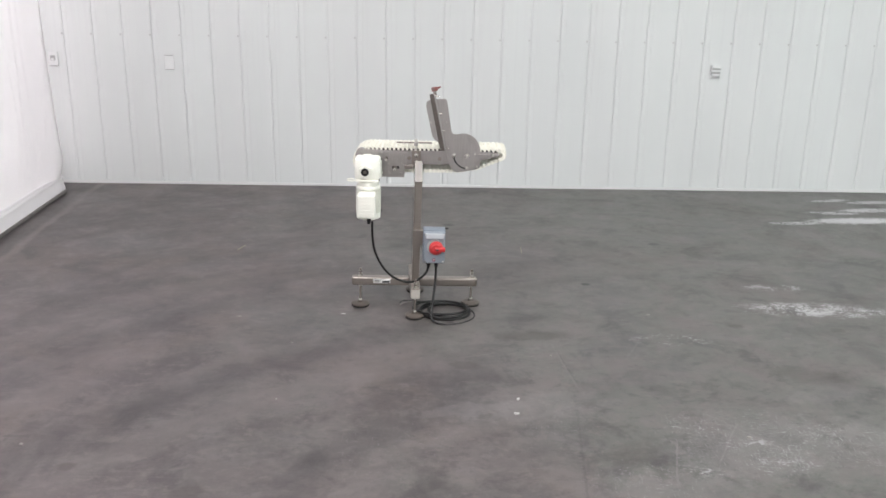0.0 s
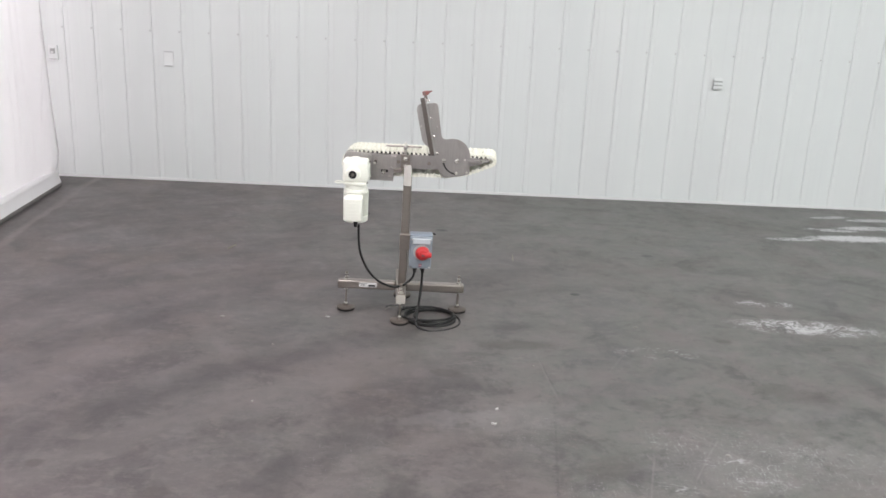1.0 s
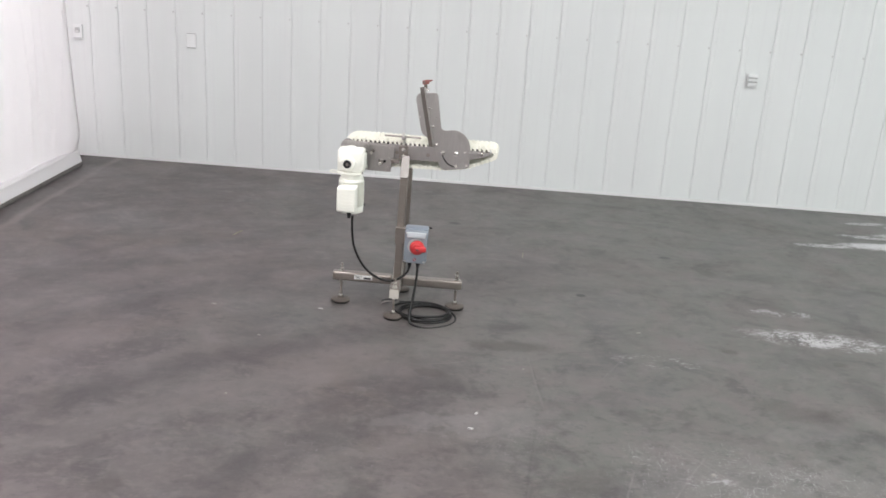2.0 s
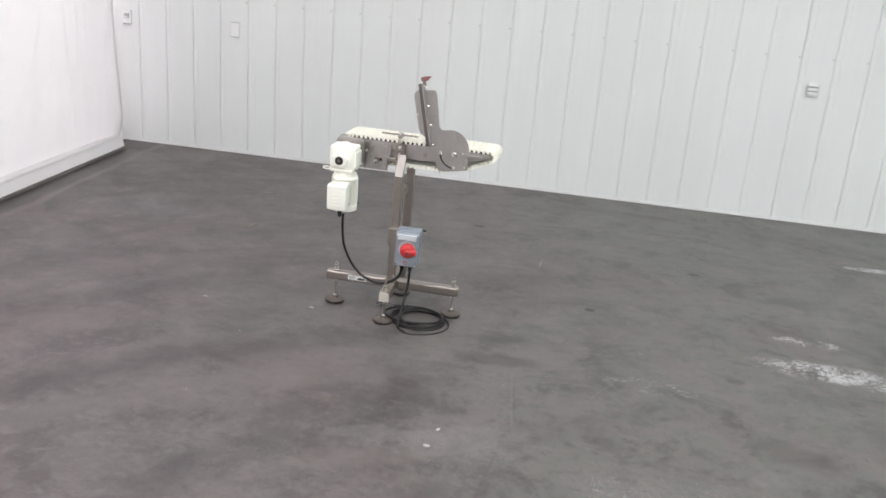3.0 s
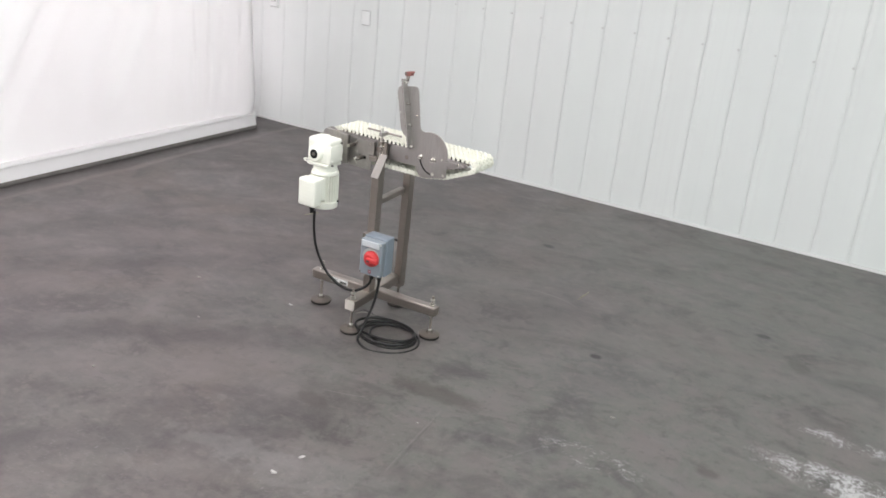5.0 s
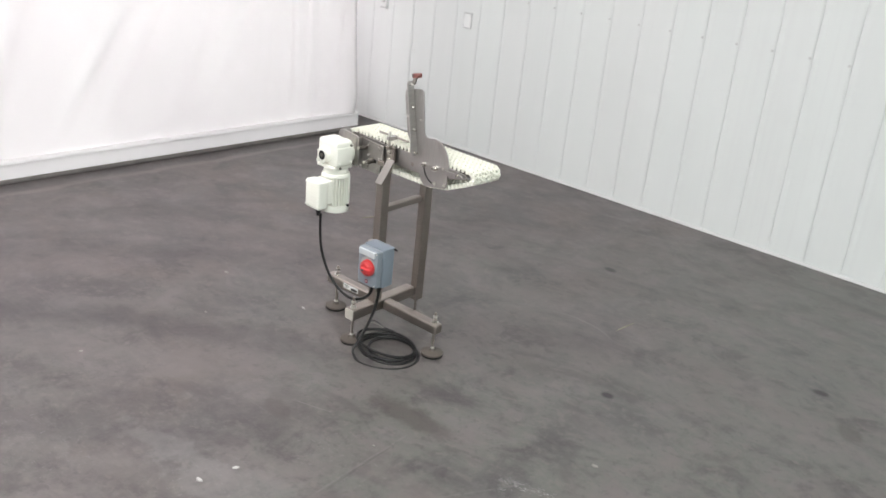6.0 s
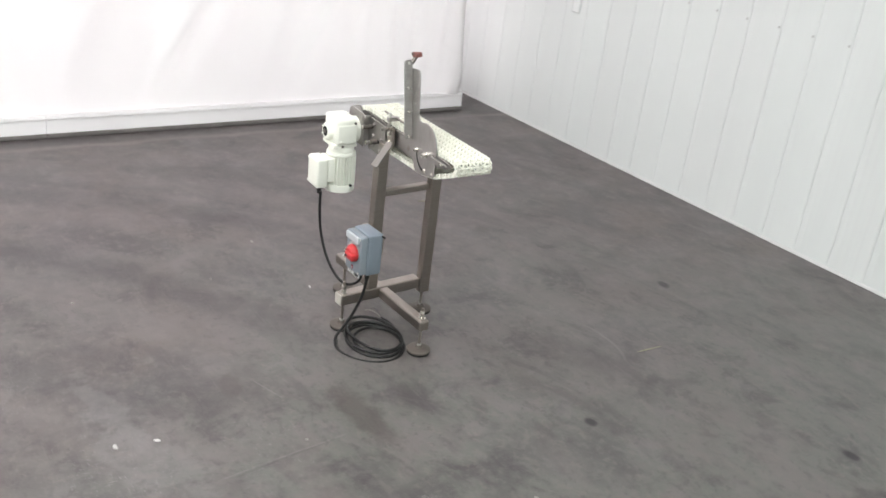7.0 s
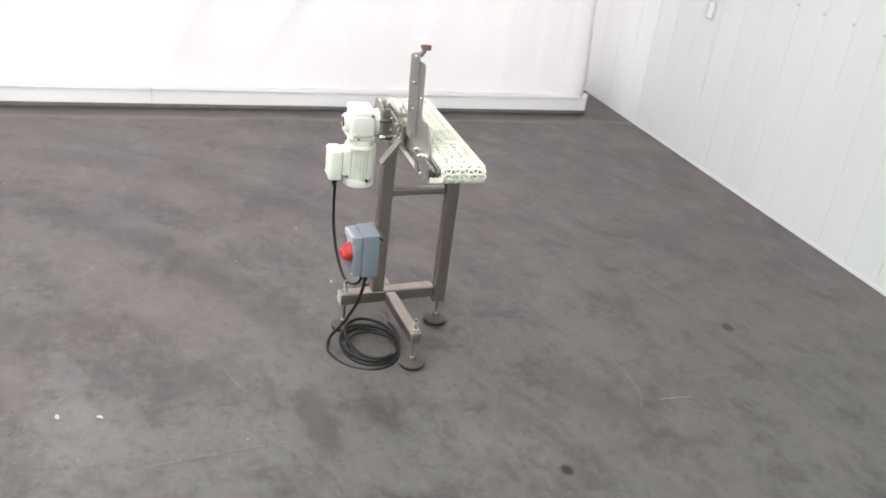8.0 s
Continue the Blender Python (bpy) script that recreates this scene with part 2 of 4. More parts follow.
        m = n.math("MULTIPLY", m, n.step(fine, 0.34, 0.56, 0.35, 1.0))
        col = n.mix(n.math("MULTIPLY", m, amount), col, tone)

    chalk, score = (0.24, 0.23, 0.22), (0.042, 0.038, 0.038)
    scratch(0.605, 3.30, 0.540, 3.82, 0.006, 0.24, chalk)
    scratch(0.615, 3.34, 0.556, 3.74, 0.006, 0.28, score)
    scratch(0.078, 3.633, 0.268, 3.699, 0.005, 0.34, chalk)
    scratch(0.850, 2.50, 0.935, 2.86, 0.006, 0.36, chalk)
    scratch(1.10, 3.10, 1.42, 2.70, 0.006, 0.40, chalk)
    scratch(1.24, 3.02, 1.05, 2.66, 0.005, 0.40, chalk)
    scratch(0.88, 3.62, 1.02, 3.92, 0.006, 0.24, chalk)
    scratch(-0.60, 4.86, -0.56, 4.99, 0.005, 0.34, chalk)

    # thin scratches
    for k, (turn, lo) in enumerate([(0.5, 0.725), (-0.9, 0.735), (1.35, 0.73), (0.15, 0.74), (-0.35, 0.74)]):
        s = n.noise(n.mapped(p, (0.9, 60.0, 1.0), (0, 0, turn), (k * 3.1, k, 0)), 2.0, 2, 0.5)
        gate = n.step(n.noise(p, 1.1 + 0.3 * k, 2), 0.48, 0.62)
        col = n.mix(n.math("MULTIPLY", n.math("MULTIPLY", n.step(s, lo - 0.09, lo - 0.02), gate), 0.20), col, (0.19, 0.18, 0.17))
    col = n.mix(1.0, col, (0.895, 0.862, 0.885), "MULTIPLY")
    rough = n.step(n.math("ADD", n.math("MULTIPLY", mid, 0.6), n.math("MULTIPLY", fine, 0.4)), 0.3, 0.7, 0.30, 0.52)
    n.bump(n.math("ADD", n.math("MULTIPLY", fine, 0.7), n.math("MULTIPLY", grit, 0.3)), 0.25, 0.002)
    return n.set(col, rough, 0.0, 0.5)


def painted_panel():
    n = Nodes("white_panel_paint")
    p = n.pos()
    grime = n.noise(n.mapped(p, (1.0, 1.0, 0.25)), 1.6, 5, 0.6)
    streak = n.noise(n.mapped(p, (22.0, 1.0, 0.35)), 1.5, 4, 0.6)
    rnd = n.add("ShaderNodeObjectInfo").outputs["Random"]
    col = n.mix(n.step(grime, 0.35, 0.75), (0.712, 0.737, 0.730), (0.680, 0.702, 0.700))
    col = n.mix(n.math("MULTIPLY", n.step(streak, 0.50, 0.74), 0.35), col, (0.65, 0.66, 0.665))
    col = n.mix(n.math("MULTIPLY", rnd, 0.25), col, (0.71, 0.706, 0.706))
    n.bump(n.noise(p, 5.0, 3), 0.12, 0.004)
    return n.set(col, 0.42, 0.0, 0.4)


def plain_paint(name, color, rough=0.5, spread=0.06, scale=5.0):
    n = Nodes(name)
    p = n.pos()
    a = tuple(c * (1 - spread) for c in color)
    b = tuple(min(1, c * (1 + spread)) for c in color)
    col = n.mix(n.step(n.noise(p, scale, 5, 0.6), 0.3, 0.7), a, b)
    n.bump(n.noise(p, scale * 22, 3), 0.10, 0.0008)
    return n.set(col, rough, 0.0, 0.4)


def curtain_sheet(name, share):
    n = Nodes(name)
    p = n.pos()
    col = n.mix(n.step(n.noise(n.mapped(p, (1, 1, 0.4)), 1.3, 4), 0.3, 0.7), (0.94, 0.935, 0.935), (0.91, 0.90, 0.905))
    n.bump(n.noise(n.mapped(p, (1, 1, 0.3)), 7.0, 4), 0.10, 0.006)
    n.set(col, 0.55, 0.0, 0.3)
    glow, both = n.add("ShaderNodeBsdfTranslucent"), n.add("ShaderNodeMixShader")
    n.put(glow.inputs[0], col)
    both.inputs[0].default_value = share
    n.put(both.inputs[1], n.bsdf.outputs[0])
    n.put(both.inputs[2], glow.outputs[0])
    n.put(n.tree.nodes["Material Output"].inputs[0], both.outputs[0])
    return n.mat


def stainless(name, tone, rough, axis=(1, 1, 30), stain=0.35):
    n = Nodes(name)
    p = n.local()
    brush = n.noise(n.mapped(p, axis), 14.0, 4, 0.6)
    blotch = n.noise(p, 9.0, 5, 0.62)
    col = n.mix(n.step(brush, 0.3, 0.7), tuple(c * 0.93 for c in tone), tuple(c * 1.06 for c in tone))
    col = n.mix(n.math("MULTIPLY", n.step(blotch, 0.50, 0.74), stain), col, (tone[0] * 0.62, tone[1] * 0.54, tone[2] * 0.46))
    n.bump(brush, 0.08, 0.0006)
    return n.set(col, n.step(blotch, 0.25, 0.75, rough - 0.07, rough + 0.10), 1.0)


def casting(name, color, rough=0.42):
    n = Nodes(name)
    p = n.local()
    col = n.mix(n.math("MULTIPLY", n.step(n.noise(p, 18.0, 5, 0.65), 0.52, 0.78), 0.35), color, tuple(c * 0.82 for c in color))
    n.bump(n.noise(p, 90.0, 3), 0.16, 0.0012)
    return n.set(col, rough, 0.0, 0.45)


def belt_plastic():
    n = Nodes("ivory_belt_plastic")
    p = n.pos()
    rnd = n.add("ShaderNodeObjectInfo").outputs["Random"]
    col = n.mix(rnd, (0.90, 0.89, 0.80), (0.86, 0.85, 0.75))
    col = n.mix(n.math("MULTIPLY", n.step(n.noise(p, 34.0, 4, 0.65), 0.55, 0.80), 0.45), col, (0.62, 0.58, 0.47))
    return n.set(col, 0.42, 0.0, 0.45)


def rubber(name, tone=0.022, rough=0.5):
    n = Nodes(name)
    p = n.local()
    col = n.mix(n.step(n.noise(p, 30.0, 4, 0.6), 0.35, 0.75), (tone, tone, tone * 1.05), (tone * 2.2, tone * 2.1, tone * 2.1))
    n.bump(n.noise(p, 160.0, 2), 0.1, 0.0005)
    return n.set(col, rough, 0.0, 0.4)


def glowing(name, color, strength):
    n = Nodes(name)
    n.bsdf.inputs["Emission Color"].default_value = (*color, 1)
    n.bsdf.inputs["Emission Strength"].default_value = strength
    return n.set((0.8, 0.8, 0.8), 0.4)


FLOOR = concrete_floor()
PANEL = painted_panel()
BACKING = plain_paint("white_panel_joint", (0.72, 0.72, 0.72), 0.6)
WALLWHITE = plain_paint("white_wall_paint", (0.76, 0.77, 0.77), 0.55, 0.03)
TRIM = plain_paint("white_trim_paint", (0.74, 0.74, 0.74), 0.45, 0.03)
SHEET = curtain_sheet("white_vinyl_sheet", 0.46)
LEAKFILM = curtain_sheet("leak_stop_film", 0.70)
STEEL = stainless("brushed_stainless", (0.365, 0.328, 0.300), 0.37, (1, 1, 30), 0.05)
STEEL_PLATE = stainless("stainless_plate", (0.45, 0.428, 0.415), 0.42, (30, 1, 1), 0.20)
STEEL_CAP = stainless("satin_cap_plate", (0.28, 0.265, 0.25), 0.50, (30, 1, 1), 0.2)
BRIGHT = stainless("polished_fastener", (0.72, 0.70, 0.66), 0.26, (1, 1, 1), 0.1)
DARKSTEEL = stainless("dark_worn_and_shaded_steel", (0.20, 0.18, 0.165), 0.5)
CREAM = casting("cream_machine_paint", (0.86, 0.86, 0.785))
BELT = belt_plastic()
BOXGREY = casting("blue_grey_enclosure", (0.20, 0.232, 0.275), 0.42)
LIDGREY = casting("light_grey_lid", (0.235, 0.265, 0.300), 0.40)
PALESTRIP = casting("pale_grey_strip", (0.50, 0.53, 0.56), 0.25)
RED = casting("red_switch_plastic", (0.50, 0.032, 0.036), 0.38)
ORANGE = casting("faded_red_clamp_plastic", (0.25, 0.095, 0.085), 0.5)
BLACK = rubber("black_cable_rubber", 0.006, 0.36)
# Black for rubber parts, and for shade painted in place of holes.
HOLE = rubber("black_rubber_and_hole_shade", 0.010, 0.7)
PADRUBBER = casting("worn_brown_foot_pad", (0.085, 0.070, 0.060), 0.45)
PAPER = plain_paint("white_label_paper", (0.78, 0.78, 0.77), 0.5, 0.03, 20)
INK = rubber("label_ink", 0.05, 0.6)
PLUG = casting("pale_worn_metal", (0.46, 0.43, 0.39), 0.5)
# Floor-like grey for the filler added under the foot board.
FILLGREY = plain_paint("floor_grey_filler", (0.17, 0.157, 0.150), 0.7, 0.12, 9.0)
MAROON = plain_paint("maroon_mark", (0.22, 0.03, 0.06), 0.5)
CHIP = plain_paint("white_chip", (0.46, 0.45, 0.44), 0.7, 0.05, 30)
SCRAP = plain_paint("dull_scrap", (0.27, 0.255, 0.24), 0.7, 0.1, 30)
STRAW = plain_paint("yellow_straw", (0.29, 0.28, 0.21), 0.7, 0.1, 40)
OUTLET = plain_paint("outlet_plastic", (0.76, 0.77, 0.77), 0.4, 0.02, 20)
SCREWGREY = plain_paint("painted_screw", (0.55, 0.55, 0.55), 0.5, 0.05, 30)
OUTLETDARK = plain_paint("outlet_grey_metal", (0.42, 0.42, 0.42), 0.5, 0.08, 30)


# ---- mesh helpers ----
def part(name, bm, material, parent=None, label="", smooth=False):
    """Links a bmesh as one mesh object, under a thing or a part."""
    me = bpy.data.meshes.new(name)
    bmesh.ops.recalc_face_normals(bm, faces=bm.faces[:])
    bm.to_mesh(me)
    bm.free()
    me.materials.append(material)
    if smooth:
        me.shade_smooth()
        me.set_sharp_from_angle(angle=radians(38))
    ob = new(name, me)
    ob.parent = parent
    return tagged(ob, label)


def thing(name, label, category, m=Matrix(), group=""):
    ob = new(name)
    ob.empty_display_size = 0.1
    ob.matrix_basis = m
    return tagged(ob, label, category, group)


def rounded(bm, edges, width, segments=2):
    if width > 0:
        bmesh.ops.bevel(bm, geom=edges, offset=width, segments=segments, affect="EDGES", profile=0.5)


def block(x0, x1, y0, y1, z0, z1, bevel=0.0, segments=2, bm=None):
    """A box between its bounds, with rounded edges."""
    own = bmesh.new()
    m = Matrix.Translation(((x0 + x1) / 2, (y0 + y1) / 2, (z0 + z1) / 2)) @ Matrix.Diagonal((x1 - x0, y1 - y0, z1 - z0, 1))
    bmesh.ops.create_cube(own, size=1, matrix=m)
    rounded(own, own.edges[:], bevel, segments)
    return own if bm is None else joined(bm, own)


def joined(bm, other):
    me = bpy.data.meshes.new("piece")
    other.to_mesh(me)
    other.free()
    bm.from_mesh(me)
    bpy.data.meshes.remove(me)
    return bm


def rod(p0, p1, r, r1=None, sides=20, bevel=0.0, bm=None):
    """A round bar between two points."""
    own = bmesh.new()
    p0, p1 = Vector(p0), Vector(p1)
    m = Matrix.Translation((p0 + p1) / 2) @ (p1 - p0).to_track_quat("Z", "Y").to_matrix().to_4x4()
    bmesh.ops.create_cone(own, cap_ends=True, segments=sides, radius1=r, radius2=r if r1 is None else r1, depth=(p1 - p0).length, matrix=m)
    if bevel:
        rounded(own, [e for e in own.edges if any(len(f.verts) > 4 for f in e.link_faces)], bevel)
    return own if bm is None else joined(bm, own)


def plate(outline, y0, y1, bevel=0.0008):
    """A flat plate: an outline in x and z, drawn out along y."""
    bm = bmesh.new()
    face = bm.faces.new([bm.verts.new((x, y0, z)) for x, z in outline])
    out = bmesh.ops.extrude_face_region(bm, geom=[face])
    bmesh.ops.translate(bm, vec=(0, y1 - y0, 0), verts=[v for v in out["geom"] if isinstance(v, bmesh.types.BMVert)])
    rounded(bm, [e for e in bm.edges if len(e.link_faces) == 2 and any(len(f.verts) > 4 for f in e.link_faces)], bevel, 1)
    return bm


def smooth_line(points, per=8):
    """A gliding line through the points (Catmull-Rom)."""
    pts = [Vector(p) for p in points]
    pts = [2 * pts[0] - pts[1], *pts, 2 * pts[-1] - pts[-2]]
    out = []
    for a, b, c, d in zip(pts, pts[1:], pts[2:], pts[3:]):
        for k in range(per):
            t = k / per
            out.append(0.5 * (2 * b + (c - a) * t + (2 * a - 5 * b + 4 * c - d) * t * t + (3 * b - a - 3 * c + d) * t ** 3))
    return out + [pts[-2]]


def sweep(line, r, sides=10):
    """A round cable along a line."""
    bm = bmesh.new()
    rings, up = [], Vector((0.13, 0.21, 0.97))
    for i, p in enumerate(line):
        ahead = (line[min(i + 1, len(line) - 1)] - line[max(i - 1, 0)]).normalized()
        side = ahead.cross(up)
        side = side.normalized() if side.length > 1e-4 else Vector((1, 0, 0))
        up = side.cross(ahead).normalized()
        rings.append([bm.verts.new(p + r * (math.cos(2 * math.pi * k / sides) * side + math.sin(2 * math.pi * k / sides) * up)) for k in range(sides)])
    for a, b in zip(rings, rings[1:]):
        for k in range(sides):
            bm.faces.new((a[k], a[(k + 1) % sides], b[(k + 1) % sides], b[k]))
    bm.faces.new(rings[0])
    bm.faces.new(rings[-1])
    return bm


def bolt(name, p, way, r, head, parent, material=None, shank=0.0):
    """A hexagon head with a washer, standing on p and pointing along way."""
    p, way = Vector(p), Vector(way).normalized()
    bm = rod(p, p + way * head * 0.25, r * 1.35, sides=18)
    rod(p + way * head * 0.25, p + way * head, r, sides=6, bevel=r * 0.12, bm=bm)
    if shank:
        rod(p + way * head, p + way * (head + shank), r * 0.55, sides=12, bm=bm)
    return part(name, bm, material or BRIGHT, parent)


# ---- the room ----
X0, X1, Y0, Y1, H = (ROOM[k] for k in ("x0", "x1", "y0", "y1", "h"))
tagged(part("floor", block(X0, X1, Y0, Y1 + 0.2, -0.2, 0.0), FLOOR), "worn dark grey concrete floor with tyre marks and scuffs", "floor", kind="structure")
wall_north = tagged(part("wall_north", block(X0, X1, Y1 - 0.010, Y1 + 0.15, 0.0, H), BACKING), "white ribbed metal liner panel wall", "wall", kind="structure")
tagged(part("wall_west", block(X0 - 0.15, X0, Y0, Y1, 0.0, H), WALLWHITE), "plain white wall behind the hanging sheet", "wall", kind="structure")
tagged(part("wall_east", block(X1, X1 + 0.15, Y0, Y1, 0.0, H), WALLWHITE), "plain white painted wall", "wall", kind="structure")
tagged(part("wall_south", block(X0, X1, Y0 - 0.15, Y0, 0.0, H), WALLWHITE), "plain white painted wall", "wall", kind="structure")
tagged(part("ceiling", block(X0, X1, Y0, Y1, H, H + 0.15), WALLWHITE), "plain white ceiling", "ceiling", kind="structure")
tagged(part("trim", block(X0, X1, Y1 - 0.025, Y1 - 0.0105, 0.0, 0.020, 0.003), TRIM), "narrow white base trim along the panel wall", "trim", kind="structure")

# Added, unseen film that dims the backlight leaking onto the panel wall.
bm = block(-0.004, 0.004, 0.0, 0.914, 0.0, H, 0.001)
bmesh.ops.transform(bm, matrix=Matrix.Translation((-2.958, 6.53, 0.001)) @ Matrix.Rotation(radians(60.2), 4, "Z"), verts=bm.verts[:])
tagged(part("trim", bm, LEAKFILM), "thin white film added unseen behind the sheet to soften backlight in the corner", "trim", kind="structure")


def ceiling_light(x, y, strength, color):
    m = Matrix.Translation((x, y, H))
    lamp = thing("ceiling_light", "long white ceiling light fixture, unseen; the row behind the sheet is added", "ceiling light", m, "ceiling lights")
    body = block(-0.32, 0.32, -1.25, 1.25, -0.09, 0.0, 0.01)
    part("housing", body, WALLWHITE, lamp)
    part("diffuser", block(-0.29, 0.29, -1.22, 1.22, -0.098, -0.091), glowing("lit_diffuser", color, 3.0 * strength), lamp)
    data = bpy.data.lights.new("tube_light", "AREA")
    data.shape, data.size, data.size_y, data.energy, data.color = "RECTANGLE", 0.56, 2.4, LAMP_POWER * strength, color
    ob = new("tube_light", data)
    ob.matrix_basis = Matrix.Translation((x, y, H - 0.105))


# Rows over the room, then nothing seen: the row behind the sheet is added.
for lx, strength, tone in LAMP_ROWS:
    for ly in LAMP_YS if lx > CURTAIN_X else BACKLIGHT_YS:
        ceiling_light(lx, ly, strength, tone)


# ---- white hanging sheet and the board along its foot ----
def hanging_sheet():
    bm = bmesh.new()
    cols, rows = 420, 60
    ya, yb, za, zb = Y0 + 0.3, BOARD_END - 0.035, 0.118, H
    grid = []
    for i in range(cols + 1):
        line = []
        for j in range(rows + 1):
            z = za + (zb - za) * (j / rows) ** 1.4
            y = ya + (yb - 0.06 * min(1.2, z - za) - ya) * i / cols
            slack = min(1.0, max(0.0, (z - 0.14) / 0.5)) * 0.92 + 0.08
            d = 0.0
            for c, tip, w, depth in ((3.55, 0.38, 0.10, 0.034), (4.02, 0.60, 0.08, 0.040), (4.30, 0.52, 0.11, 0.032), (4.86, 0.36, 0.12, 0.028),
                                     (5.45, 0.10, 0.14, 0.022), (5.98, -0.10, 0.08, 0.028), (6.22, 0.16, 0.07, 0.024), (6.48, -0.05, 0.08, 0.018), (5.10, 0.45, 0.07, 0.020)):
                d += 1.7 * depth * math.exp(-(((y - c - tip * z) / w) ** 2))
            d += 0.014 * math.sin(y * 2.3 + 0.8 * z) + 0.012 * noise.noise((y * 1.6, z * 0.8, 3.0))
            for c, tip, w, depth in ((5.72, 0.05, 0.06, 0.030), (5.98, -0.03, 0.045, 0.034), (6.11, 0.02, 0.035, 0.036), (6.26, -0.02, 0.035, 0.040), (6.37, 0.03, 0.03, 0.034), (6.48, 0.0, 0.03, 0.030)):
                d += depth * math.exp(-(((y - c - tip * z) / w) ** 2)) * (0.6 + 0.4 * noise.noise((y * 2.0, z * 1.7, 9.0)))
            flare = 0.085 * (0.5 + 0.5 * min(1.0, (z - za) / 0.14)) * math.exp(-(((y - yb) / 0.22) ** 2))
            x = CURTAIN_X - SKEW * (y - 3.0) - 0.012 + d * slack * (1.0 - 0.4 * (flare > 0.04)) - 0.02 * slack + flare
            line.append(bm.verts.new((x, y, z)))
        grid.append(line)
    for a, b in zip(grid, grid[1:]):
        for j in range(rows):
            bm.faces.new((a[j], b[j], b[j + 1], a[j + 1]))
    sheet = part("hanging_sheet", bm, SHEET, smooth=True)
    mod = sheet.modifiers.new("thickness", "SOLIDIFY")
    mod.thickness, mod.offset = 0.003, -1
    return tagged(sheet, "white vinyl curtain sheet hanging in soft folds above a board", "curtain")


hanging_sheet()
kerb = thing("foot_board", "long low white board holding the curtain's foot, made translucent to brighten it", "board", Matrix.Translation((CURTAIN_X + 0.012 + 3.0 * SKEW, 0, 0)) @ Matrix.Rotation(math.atan(SKEW), 4, "Z"))
# Board and cap take the translucent sheet material and sloped faces to render brighter.
for a, b in [(Y0 + 0.3, -2.6), (-2.596, 0.9), (0.904, 3.55), (3.554, BOARD_END)]:
    part("board", plate([(-0.012, 0.028), (0.036, 0.028), (0.039, 0.031), (0.019, 0.111), (0.016, 0.113), (-0.012, 0.113)], a, b, 0.0), SHEET, kerb)
    part("cap_strip", plate([(-0.034, 0.116), (0.027, 0.116), (0.029, 0.119), (0.016, 0.133), (-0.034, 0.136)], a, b, 0.0), SHEET, kerb)
    # Added filler; stands where shaded floor shows under the raised board.
    part("base_seal", block(-0.010, 0.043, a, b, 0.0, 0.0275, 0.006), FILLGREY, kerb, "added floor-grey filler under the raised board")
part("end_bracket", block(-0.018, 0.022, BOARD_END + 0.001, BOARD_END + 0.012, 0.020, 0.150, 0.003), OUTLET, kerb)


# ---- the conveyor ----
TUBE, LEG_X = 0.0254, 0.0195
conveyor = thing("conveyor", "small stainless steel belt conveyor on a cross-shaped stand", "conveyor", pose(-0.16, 4.30, 0, 1.2, 1.3, 3.0))

# stand
NEAR, FAR = -0.029, 0.243


def leg(y, inner, off=0.004):
    """A flat-sided tube whose top is cut on the slant, high on its inner side."""
    s = 1 if inner else -1
    bm = bmesh.new()
    lo = [bm.verts.new((x + off, y + dy, 0.171 if inner else 0.100)) for x, dy in ((-LEG_X, -TUBE), (LEG_X, -TUBE), (LEG_X, TUBE), (-LEG_X, TUBE))]
    hi = [bm.verts.new((x + off, y + dy, 0.766 + s * dy / TUBE * 0.034)) for x, dy in ((-LEG_X, -TUBE), (LEG_X, -TUBE), (LEG_X, TUBE), (-LEG_X, TUBE))]
    bm.faces.new(lo)
    bm.faces.new(hi)
    for k in range(4):
        bm.faces.new((lo[k], lo[(k + 1) % 4], hi[(k + 1) % 4], hi[k]))
    bmesh.ops.recalc_face_normals(bm, faces=bm.faces[:])
    rounded(bm, [e for e in bm.edges if abs(e.verts[0].co.z - e.verts[1].co.z) > 0.3], 0.005)
    post = part("leg", bm, STEEL, conveyor)
    cap = block(-LEG_X - 0.0005, LEG_X + 0.0005, -0.052, 0.066, 0.0, 0.006, 0.0015)
    bmesh.ops.transform(cap, matrix=Matrix.Translation((off, y, 0.7665)) @ Matrix.Rotation(s * math.atan2(0.034, TUBE), 4, "X") @ Matrix.Diagonal((1, s, 1, 1)), verts=cap.verts[:])
    part("end_cap", cap, STEEL_CAP, post, "bright slanted cap plate")
    return post


leg(NEAR, True)
leg(FAR, False, 0.016)
part("brace", block(-0.014, 0.018, NEAR + TUBE + 0.001, FAR - TUBE - 0.001, 0.590, 0.618, 0.005), STEEL, conveyor)
cross = part("cross_tube", block(-TUBE, TUBE, -0.180, FAR - TUBE - 0.001, 0.120, 0.1705, 0.006), STEEL, conveyor)
part("end_plug", block(-TUBE + 0.001, TUBE - 0.001, -0.1845, -0.1805, 0.121, 0.1695, 0.003), PLUG, cross, "pale worn end plate")
for side, (a, b) in (("l", (-0.339, -TUBE - 0.001)), ("r", (TUBE + 0.001, 0.345))):
    bar = part("base_bar", block(a, b, 0.000, 0.046, 0.121, 0.168, 0.009, 3), STEEL, conveyor)
    if side == "l":
        part("sticker", block(-0.224, -0.130, -0.0012, -0.0003, 0.136, 0.160), PAPER, bar, "small white printed label")
        for k in range(4):
            part("print_bar", block(-0.222 + 0.002 * k, -0.182 - 0.004 * k, -0.0018, -0.0013, 0.1545 - 0.0045 * k, 0.1563 - 0.0045 * k), INK, bar)
        part("print_bar", block(-0.174, -0.136, -0.0018, -0.0013, 0.139, 0.150), INK, bar)


